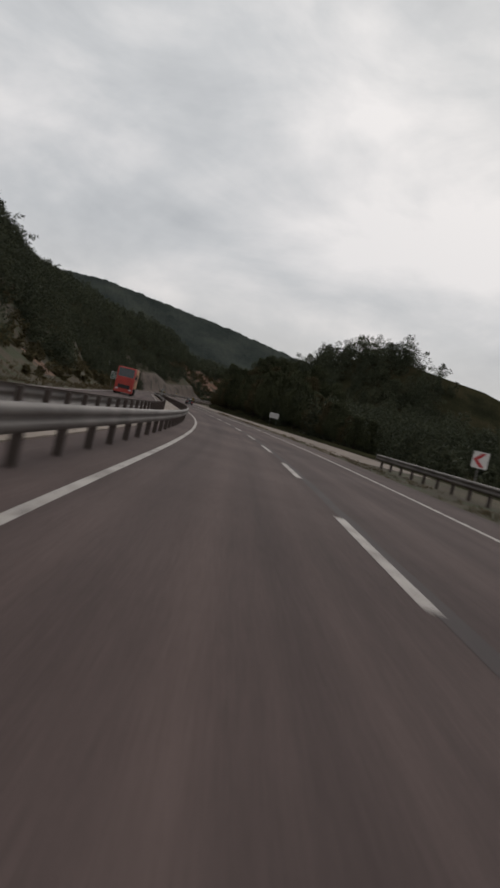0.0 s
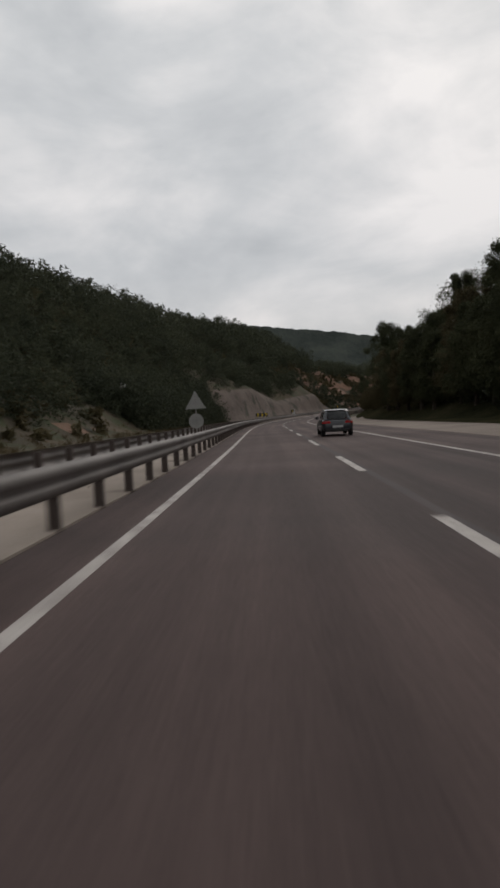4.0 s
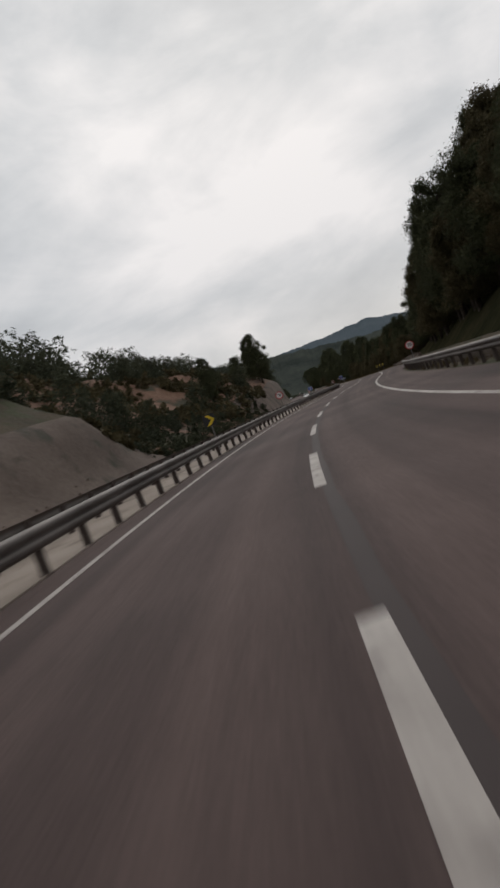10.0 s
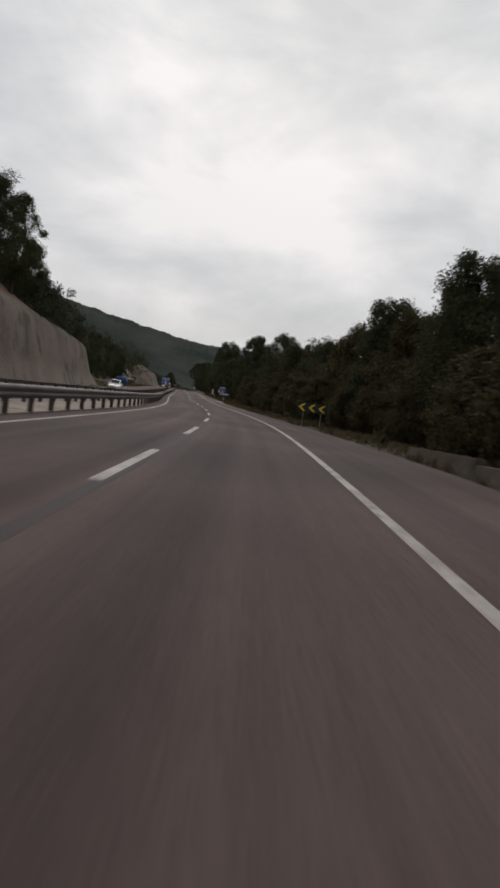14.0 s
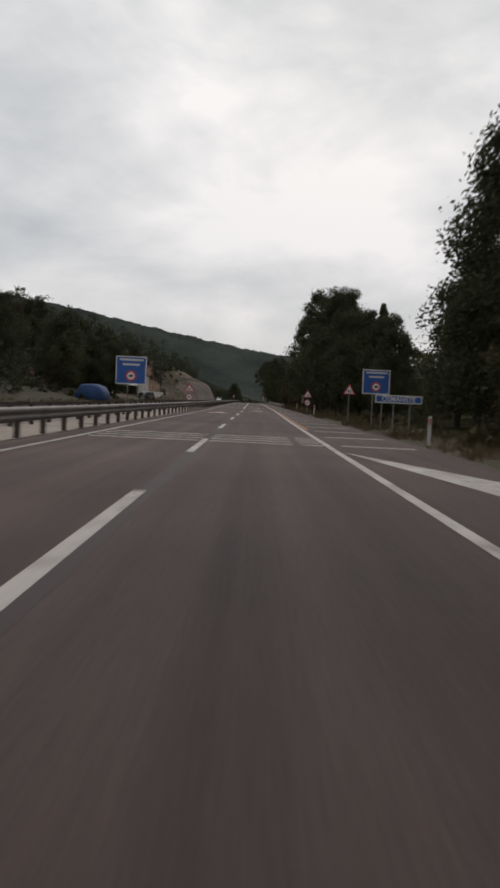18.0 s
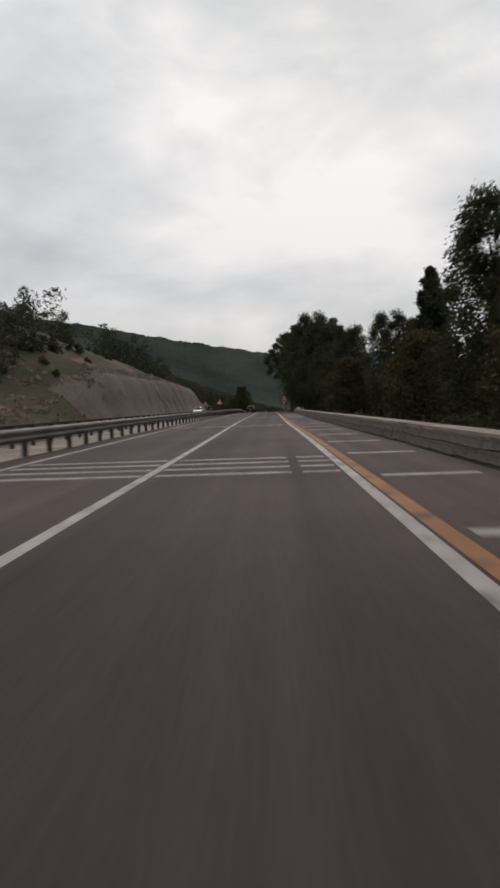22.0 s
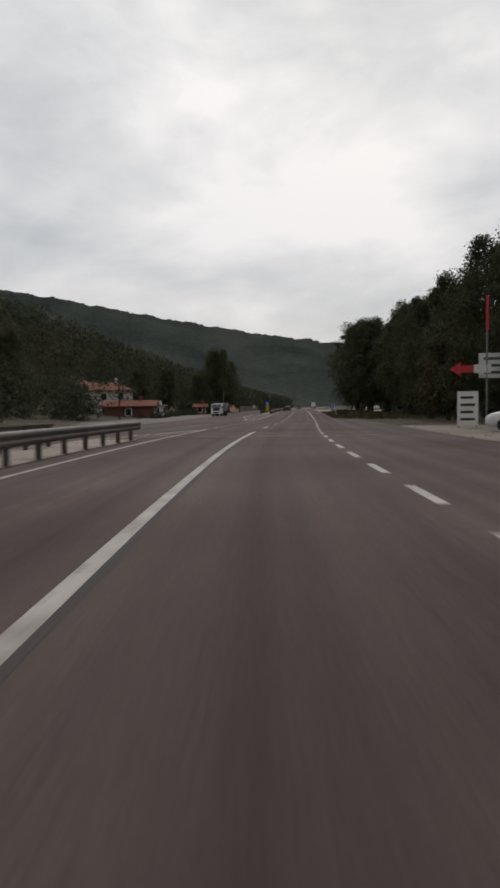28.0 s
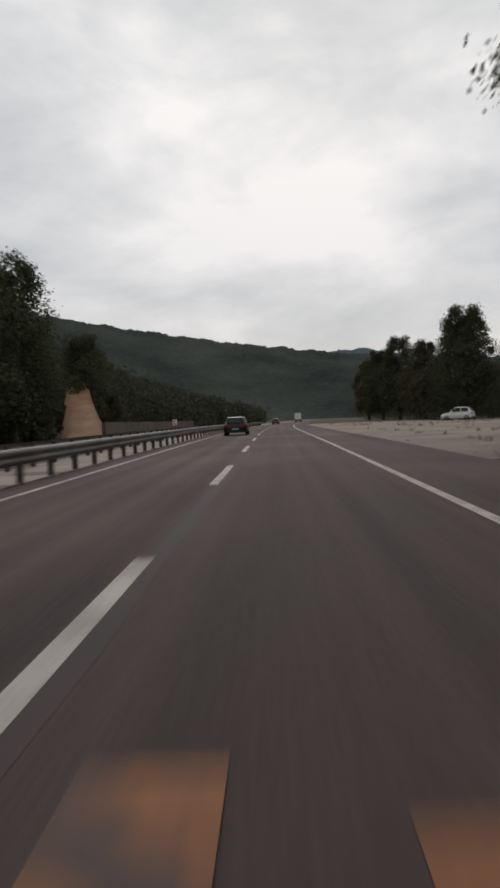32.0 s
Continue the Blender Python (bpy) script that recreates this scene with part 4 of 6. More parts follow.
# ---- signs ----
def plain(name, colour, rough=0.5, metal=0.0, spec=0.4):
    """Painted or moulded surface with slight dirt."""
    c2 = tuple(c * 0.78 for c in colour)
    return material(name, [c2, colour, colour], rough, 1.3, 14, 0.03, metal=metal, spec=spec)


SIGN_RED = plain("sign_red", (0.42, 0.03, 0.035))
SIGN_WHITE = plain("sign_white", (0.62, 0.6, 0.58))
SIGN_BLUE = plain("sign_blue", (0.02, 0.085, 0.30))
SIGN_YELLOW = plain("sign_yellow", (0.62, 0.43, 0.02))
SIGN_BLACK = plain("sign_black", (0.016, 0.016, 0.017))
SIGN_BACK = plain("grey_sign_back", (0.24, 0.24, 0.23), 0.6, 0.3)
SIGN_GREEN = plain("sign_dark_green", (0.035, 0.085, 0.06))
SIGN_TEXT = plain("sign_lettering", (0.5, 0.5, 0.48))
POLE = plain("galvanised_pole", (0.2, 0.19, 0.18), 0.5, 0.4)
PLASTIC = plain("white_marker_plastic", (0.5, 0.48, 0.45))


def plate(name, pts, y, mat, parent, label="", thick=0.012):
    """A flat plate in the sign's own x-z plane, its face towards -y."""
    bm = bmesh.new()
    front = [bm.verts.new((x, y - thick, z)) for x, z in pts]
    back = [bm.verts.new((x, y, z)) for x, z in pts]
    bm.faces.new(front)
    bm.faces.new(back[::-1])
    n = len(pts)
    for i in range(n):
        bm.faces.new((front[i], back[i], back[(i + 1) % n], front[(i + 1) % n]))
    bmesh.ops.recalc_face_normals(bm, faces=bm.faces[:])
    return part(name, bm, mat, parent, label)


def rect(x0, z0, x1, z1):
    return [(x0, z0), (x1, z0), (x1, z1), (x0, z1)]


def disc(cx, cz, r, n=24, r2=None):
    return [(cx + r * math.cos(2 * math.pi * i / n), cz + (r2 or r) * math.sin(2 * math.pi * i / n)) for i in range(n)]


def tri_pts(cx, cz, w):
    """Rounded upright triangle of that width."""
    out = []
    for ang, x, z in ((-90, -0.5, -0.289), (-90 + 120, 0.5, -0.289), (-90 + 240, 0, 0.577)):
        for k in range(4):
            a = radians(ang - 60 + 40 * k + 0)
            out.append((cx + w * (x * 0.88 + 0.06 * math.cos(a)), cz + w * (z * 0.88 + 0.06 * math.sin(a))))
    return out


def pole(parent, h, x=0.0, r=0.035):
    bm = bmesh.new()
    bmesh.ops.create_cone(bm, cap_ends=True, segments=10, radius1=r, radius2=r, depth=h + 0.4)
    bmesh.ops.translate(bm, verts=bm.verts[:], vec=(x, 0.04, h / 2 - 0.2))
    return part("pole", bm, POLE, parent, smoothed=False)


def letters(body, size, x, y, z, mat, parent):
    cu = bpy.data.curves.new("lettering", "FONT")
    cu.body, cu.size, cu.extrude, cu.align_x, cu.align_y = body, size, 0.003, "CENTER", "CENTER"
    cu.offset = size * 0.018
    cu.materials.append(mat)
    tmp = bpy.data.objects.new("lettering_source", cu)
    scene.collection.objects.link(tmp)
    bpy.context.view_layer.update()
    me = bpy.data.meshes.new_from_object(tmp.evaluated_get(bpy.context.evaluated_depsgraph_get()))
    bpy.data.objects.remove(tmp)
    ob = new("lettering", me)
    ob.parent = parent
    ob.matrix_local = pose(x, y, z, 90, 0, 0)
    return ob


def sign(label, s, u, turn=0.0, dz=None, group="road signs"):
    return empty("road_sign", label, "road sign", group, m=stand(s, u, turn, rise(s, u) if dz is None else dz))


def warn(g, cz, w=0.9, symbol="curve"):
    t = plate("triangle", tri_pts(0, cz, w), 0, SIGN_RED, g, "red bordered triangle")
    plate("field", tri_pts(0, cz - 0.01 * w, w * 0.72), -0.013, SIGN_WHITE, t, thick=0.004)
    if symbol == "junction":
        plate("symbol", rect(-0.05 * w, cz - 0.19 * w, 0.06 * w, cz + 0.2 * w), -0.018, SIGN_BLACK, t, thick=0.003)
        plate("symbol", rect(0.06 * w, cz - 0.02 * w, 0.19 * w, cz + 0.05 * w), -0.018, SIGN_BLACK, t, thick=0.003)
    else:
        plate("symbol", disc(-0.07 * w, cz - 0.05 * w, 0.055 * w, 10, 0.14 * w), -0.018, SIGN_BLACK, t, thick=0.003)
        plate("symbol", disc(0.09 * w, cz - 0.08 * w, 0.05 * w, 10, 0.12 * w), -0.018, SIGN_BLACK, t, thick=0.003)
    return t


def limit(g, cz, number, d=0.62):
    t = plate("disc", disc(0, cz, d / 2), 0, SIGN_RED, g, "red bordered round plate")
    plate("field", disc(0, cz, d * 0.39), -0.013, SIGN_WHITE, t, thick=0.004)
    letters(number, d * 0.5, 0, -0.0195, cz, SIGN_BLACK, t)


def chevrons(label, s, u, cz, n, w, h, left, turn=0.0, back=None, fore=None, dz=None):
    g = sign(label, s, u, turn, dz)
    pole(g, cz, -w * n * 0.3 if n > 1 else 0)
    if n > 1:
        pole(g, cz, w * n * 0.3)
    total = w * n
    b = plate("panel", rect(-total / 2, cz - h / 2, total / 2, cz + h / 2), 0, back or SIGN_BLACK, g)
    d = -1 if left else 1
    for i in range(n):
        c = -total / 2 + w * (i + 0.5)
        t, k = w * 0.3, w * 0.3
        for up in (1, -1):
            plate("chevron", [(c + d * (k - 0.0) - t / 2, cz), (c + d * k + t / 2, cz), (c - d * k * 0.5 + t / 2, cz + up * h * 0.42), (c - d * k * 0.5 - t / 2, cz + up * h * 0.42)][::up], -0.013, fore or SIGN_YELLOW, b, thick=0.004)
    return g


# first bend
chevrons("red and white curve marker board on a post", 25.5, 9.4, 1.75, 1, 0.75, 0.75, True, back=SIGN_WHITE, fore=SIGN_RED)
g = sign("small white board on two posts before the wood", 136, 18.0, dz=0.0)
pole(g, 2.4, -0.7), pole(g, 2.4, 0.7)
plate("panel", rect(-1.0, 1.65, 1.0, 2.75), 0, SIGN_WHITE, g)
g = sign("green information board with a pale border on posts", 139.5, -15.6, dz=0.0)
pole(g, 3.3, -1.0), pole(g, 3.3, 1.05)
b = plate("panel", rect(-1.25, 1.9, 1.25, 3.4), 0, SIGN_WHITE, g)
plate("field", rect(-1.17, 1.98, 1.17, 3.32), -0.013, SIGN_GREEN, b, thick=0.004)
for k, (x0, x1) in enumerate(((-0.9, 0.7), (-0.9, 0.3), (-0.9, 0.55))):
    plate("writing_bar", rect(x0, 3.0 - k * 0.36, x1, 3.14 - k * 0.36), -0.018, SIGN_TEXT, b, thick=0.003)
g = sign("white board leaning on the bushy hillside", 223, -23.5, -8, 5.2)
pole(g, 1.4, -0.5), pole(g, 1.4, 0.5)
plate("panel", [(-0.75, 1.0), (0.7, 0.75), (0.85, 2.0), (-0.6, 2.25)], 0, SIGN_WHITE, g)
for s, what in ((158.2, "a"),):
    g = sign("grey backs of a warning triangle and a round sign", s, -5.3, 0, 0.03)
    pole(g, 2.4)
    plate("triangle", tri_pts(0, 2.0, 1.0), 0.02, SIGN_BACK, g, "grey triangle back")
    plate("disc", disc(0, 1.12, 0.36), 0.02, SIGN_BACK, g, "grey disc back")
chevrons("yellow and black triple curve board on posts in the median", 250.5, -5.3, 1.42, 3, 0.75, 0.6, False, 8, dz=0.03)
for s in (288.5, 333.0):
    chevrons("yellow on black single curve marker in the median", s, -5.3, 1.62, 1, 0.62, 0.62, False, 6, dz=0.03)


def hazard(label, s, u, cz, w, h, flip=1, dz=None):
    g = sign(label, s, u, 0, dz)
    pole(g, cz + h / 2 - 0.05)
    b = plate("panel", rect(-w / 2, cz - h / 2, w / 2, cz + h / 2), 0, SIGN_YELLOW, g)
    for i in range(-3, 5):
        c = cz + i * h * 0.3
        pts = [(-w / 2, c), (w / 2, c + flip * w * 0.8), (w / 2, c + flip * w * 0.8 + h * 0.15), (-w / 2, c + h * 0.15)]
        if min(p[1] for p in pts) > cz - h / 2 and max(p[1] for p in pts) < cz + h / 2 + 0.001:
            plate("stripe", pts, -0.013, SIGN_BLACK, b, thick=0.004)
        else:
            lo, hi = cz - h / 2, cz + h / 2
            cl = [(x, min(hi, max(lo, z))) for x, z in pts]
            if max(p[1] for p in cl) - min(p[1] for p in cl) > 0.03:
                plate("stripe", cl, -0.013, SIGN_BLACK, b, thick=0.004)
    return g


hazard("yellow and black striped hazard board at the guardrail nose", 257.2, 6.3, 1.42, 0.85, 1.15, -1)
g = sign("round seventy speed limit sign beside the wooded slope", 356.4, 7.0, dz=0.0)
pole(g, 2.2)
limit(g, 1.85, "70", 0.72)
g = sign("round seventy speed limit sign in the median", 362.5, -5.35, dz=0.03)
pole(g, 2.2)
limit(g, 1.85, "70", 0.72)
g = empty("roadside_cabinet", "pale grey metal cabinet at the foot of the cut", "cabinet", m=stand(321, -15.0, dz=0.0))
o = new("body", box_mesh("cabinet_body", 0.7, 0.5, 1.7, SIGN_BACK, 0.02))
o.parent = g
o = new("door", box_mesh("cabinet_door", 0.56, 0.02, 1.4, SIGN_WHITE))
o.parent, o.location = g, (0, -0.262, 0.14)
chevrons("yellow on black triple curve board before the wood", 470.4, 7.4, 1.4, 3, 0.72, 0.62, True, -6)


def blue_board(label, s, u, x0, z0, x1, z1, ring=True, dz=None):
    g = sign(label, s, u, 0, dz)
    pole(g, z1 - 0.05, x0 * 0.6 + x1 * 0.4), pole(g, z1 - 0.05, x0 * 0.25 + x1 * 0.75)
    b = plate("panel", rect(x0, z0, x1, z1), 0, SIGN_WHITE, g)
    e = 0.05
    plate("field", rect(x0 + e, z0 + e, x1 - e, z1 - e), -0.013, SIGN_BLUE, b, thick=0.004)
    w, h, cx = x1 - x0, z1 - z0, (x0 + x1) / 2
    if ring:
        for k, (a, c) in enumerate(((0.12, 0.9), (0.22, 0.78))):
            plate("writing_bar", rect(x0 + w * a, z1 - h * (0.16 + 0.17 * k), x0 + w * c, z1 - h * (0.09 + 0.17 * k)), -0.018, SIGN_TEXT, b, thick=0.003)
        plate("ring", disc(cx, z0 + h * 0.3, h * 0.2), -0.018, SIGN_RED, b, thick=0.003)
        plate("ring_field", disc(cx, z0 + h * 0.3, h * 0.14), -0.022, SIGN_WHITE, b, thick=0.003)
        plate("ring_symbol", rect(cx - h * 0.07, z0 + h * 0.26, cx + h * 0.07, z0 + h * 0.34), -0.026, SIGN_BLACK, b, thick=0.003)
    return g, b


blue_board("blue information board with white writing in the median", 580.0, -5.6, -0.85, 1.75, 0.85, 3.3, dz=0.03)
blue_board("blue information board with a red ring before the trees", 577.0, 7.55, -0.7, 1.8, 0.7, 3.05, dz=0.0)
g, b = blue_board("long blue place name sign with white letters", 572.5, 7.8, -1.05, 1.36, 1.05, 1.72, False, dz=0.0)
letters("OSMANİYE", 0.3, 0, -0.022, 1.54, SIGN_WHITE, b)
g = sign("red bordered warning triangle on a pole in dry grass", 584.0, 7.15, dz=0.0)
pole(g, 2.35)
warn(g, 2.05, 0.78)
for s, u, z0, lab in ((615.6, 6.95, 0.0, "beside the hatched shoulder"), (609.8, -5.35, 0.03, "in the median")):
    g = sign("warning triangle over a fifty limit sign " + lab, s, u, dz=z0)
    pole(g, 2.4)
    warn(g, 2.0, 0.95)
    limit(g, 1.15, "50", 0.66)
for s, u in ((565.2, 7.35), (610.7, 7.3), (957.3, 7.0), (636, 7.2)):
    g = empty("marker_post", "white plastic road marker post in the verge", "marker post", "marker posts", m=stand(s, u, dz=-0.05))
    o = new("post", box_mesh("marker_body", 0.11, 0.05, 1.0, PLASTIC, 0.015))
    o.parent = g
    o = new("reflector", box_mesh("marker_reflector", 0.06, 0.012, 0.18, SIGN_RED))
    o.parent, o.location = g, (0, -0.03, 0.72)
chevrons("narrow red and white curve marker turned aside", 632.2, 7.7, 1.55, 1, 0.7, 1.0, True, 60, SIGN_WHITE, SIGN_RED, dz=0.0)


def striped_post(g, z0, z1, w=0.3):
    b = plate("striped_panel", rect(-w / 2, z0, w / 2, z1), 0, SIGN_WHITE, g, "white panel with red slanting stripes")
    n = 3
    for i in range(n):
        c = z0 + (z1 - z0) * (i + 0.1) / n
        h = (z1 - z0) / n * 0.5
        plate("stripe", [(-w / 2, c), (w / 2, c + h * 0.35 * (-1) ** i), (w / 2, min(z1, c + h + h * 0.35 * (-1) ** i)), (-w / 2, c + h)], -0.013, SIGN_RED, b, thick=0.004)


g = sign("junction warning triangle over a red and white striped panel", 771.2, 4.68, dz=0.0)
pole(g, 2.4)
warn(g, 2.25, 1.0, "junction")
striped_post(g, 1.05, 1.9)
g = sign("junction warning triangle standing in the median", 766.2, -5.2, dz=0.03)
pole(g, 2.2)
warn(g, 1.9, 0.95, "junction")
g = sign("yellow notice board with dark writing under the tree", 806, 10.2, dz=0.0)
pole(g, 3.2, -1.4), pole(g, 3.2, 1.4)
b = plate("panel", rect(-2.0, 1.9, 2.0, 3.2), 0, SIGN_YELLOW, g)
for x0, x1, z in ((-1.2, 0.9, 2.75), (-1.7, -0.3, 2.2), (0.0, 1.7, 2.2)):
    plate("writing_bar", rect(x0, z, x1, z + 0.22), -0.013, SIGN_BLACK, b, thick=0.003)
g = sign("white lettered notice board on posts by the car park", 907, 17.1, 4, 0.0)
pole(g, 5.2, -1.2), pole(g, 5.2, 1.2)
b = plate("panel", rect(-1.85, 3.3, 1.85, 5.1), 0, SIGN_WHITE, g)
for k in range(3):
    plate("writing_bar", rect(-1.5, 3.6 + k * 0.5, 1.5 - 0.3 * (k % 2), 3.8 + k * 0.5), -0.013, SIGN_GREEN, b, thick=0.003)
g = sign("red arrow sign with a white panel on a tall red mast", 905.5, 14.6, 0, 0.0)
pole(g, 9.0, 0.9, 0.06)
plate("arrow", [(-1.7, 3.9), (-0.9, 3.4), (-0.9, 3.65), (0, 3.65), (0, 4.15), (-0.9, 4.15), (-0.9, 4.4)], 0, SIGN_RED, g, "red arrow")
plate("panel", rect(0.0, 3.6, 1.2, 4.2), 0, SIGN_WHITE, g)
plate("mast_band", rect(0.8, 6.6, 1.0, 9.0), -0.05, SIGN_RED, g, "red painted mast top")
g = sign("white standing board with dark lines on the gravel", 896.7, 12.2, 0, 0.0)
b = plate("panel", rect(-0.6, 0.1, 0.6, 2.1), 0, SIGN_WHITE, g)
pole(g, 0.3, -0.5), pole(g, 0.3, 0.5)
for k in range(4):
    plate("writing_bar", rect(-0.42, 0.4 + k * 0.42, 0.42 - 0.1 * (k % 2), 0.55 + k * 0.42), -0.013, SIGN_BLACK, b, thick=0.003)
g = hazard("yellow black hazard board with a round blue arrow sign", 989.0, -4.8, 1.12, 0.8, 1.15, -1, 0.03)
pole(g, 2.45)
b = plate("arrow_disc", disc(0, 2.11, 0.4), -0.02, SIGN_BLUE, g, "blue disc with a white arrow")
plate("arrow", [(-0.24, 2.26), (-0.17, 2.34), (0.1, 2.09), (0.19, 2.18), (0.22, 1.9), (-0.08, 1.92), (0.02, 2.01)], -0.034, SIGN_WHITE, b, thick=0.004)
g, b = blue_board("blue square crossing sign with a white triangle", 986.3, 7.7, -0.42, 0.95, 0.42, 1.8, False, 0.0)
plate("triangle", tri_pts(0, 1.33, 0.6), -0.018, SIGN_WHITE, b, thick=0.003)
plate("symbol", disc(0, 1.3, 0.06, 10, 0.12), -0.022, SIGN_BLACK, b, thick=0.003)


def lamp_post(s, u, h, label):
    g = empty("street_lamp", label, "street lamp", m=stand(s, u, dz=-0.02))
    pole(g, h, 0, 0.05)
    bm = bmesh.new()
    limb(bm, Vector((0, 0, h - 0.1)), Vector((1, 0, 0.5)), 0.035, 0.025, 0.45, 8)
    part("arm", bm, POLE, g)
    o = new("lamp_head", box_mesh("lamp_head", 0.4, 0.2, 0.1, SIGN_BACK, 0.03))
    o.parent, o.location = g, (0.55, 0, h + 0.1)


lamp_post(1003, -15.0, 4.6, "grey street lamp near the side road")
lamp_post(655, 15.5, 7.0, "slim grey pole among the trees")
for s, u, h in ((726, -24, 7.5), (693, -27, 7.5), (958, -26, 8)):
    g = empty("utility_pole", "dark wooden utility pole on the bank", "utility pole", "utility poles", m=stand(s, u))
    bm = bmesh.new()
    limb(bm, Vector((0, 0, -0.4)), Vector((0, 0, 1)), 0.13, 0.09, h, 10)
    part("post", bm, BARK, g)
    o = new("crossarm", box_mesh("crossarm", 1.5, 0.1, 0.1, BARK))
    o.parent, o.location = g, (0, 0.12, h * 0.98)

# ---- vehicles ----
GLASS = material("dark_tinted_glass", [(0.012, 0.014, 0.016), (0.02, 0.022, 0.025)], 0.06, 1, 4, 0, spec=0.7)
RUBBER = plain("black_tyre_rubber", (0.014, 0.014, 0.014), 0.9)
RIM = plain("grey_alloy_rim", (0.25, 0.25, 0.26), 0.35, 0.7)
TRIM = plain("black_plastic_trim", (0.018, 0.018, 0.019), 0.6)
TAIL = plain("red_tail_lamp", (0.32, 0.012, 0.012), 0.2)
HEAD = plain("clear_head_lamp", (0.6, 0.6, 0.62), 0.15)
NUMBER = plain("pale_number_plate", (0.34, 0.34, 0.34), 0.5)


def paint(name, c, rough=0.25):
    m = plain(name, c, rough)
    m.node_tree.nodes["Principled BSDF"].inputs["Coat Weight"].default_value = 0.15
    return m


def loft(bm, stations):
    """Rings of points joined along y, capped at both ends."""
    rings = [[bm.verts.new(p) for p in st] for st in stations]
    n = len(rings[0])
    for a, b in zip(rings, rings[1:]):
        for i in range(n):
            bm.faces.new((a[i], a[(i + 1) % n], b[(i + 1) % n], b[i]))
    bm.faces.new(rings[0][::-1])
    bm.faces.new(rings[-1])
    bmesh.ops.recalc_face_normals(bm, faces=bm.faces[:])


def wheel(g, x, y, r, wide, name="wheel"):
    bm = bmesh.new()
    prof = [(-wide / 2, r * 0.6), (-wide / 2, r * 0.93), (-wide * 0.36, r), (wide * 0.36, r), (wide / 2, r * 0.93), (wide / 2, r * 0.6)]
    rings = [[bm.verts.new((a, b * math.cos(t), b * math.sin(t))) for a, b in prof] for t in (2 * math.pi * i / 20 for i in range(20))]
    for i in range(20):
        p, q = rings[i], rings[(i + 1) % 20]
        for k in range(len(prof) - 1):
            bm.faces.new((p[k], p[k + 1], q[k + 1], q[k]))
    w = part(name, bm, RUBBER, g, m=Matrix.Translation((x, y, r)), smoothed=True)
    bm = bmesh.new()
    bmesh.ops.create_cone(bm, cap_ends=True, segments=20, radius1=r * 0.62, radius2=r * 0.62, depth=wide * 0.8)
    bmesh.ops.rotate(bm, verts=bm.verts[:], matrix=Matrix.Rotation(math.pi / 2, 3, "Y"))
    part("rim", bm, RIM, w)
    for k in range(5):
        o = new("spoke", box_mesh("spoke", wide * 0.9, 0.05, r * 0.5, TRIM))
        o.parent = w
        o.matrix_local = Matrix.Rotation(2 * math.pi * k / 5, 4, "X") @ Matrix.Translation((0, 0, r * 0.08))
    return w


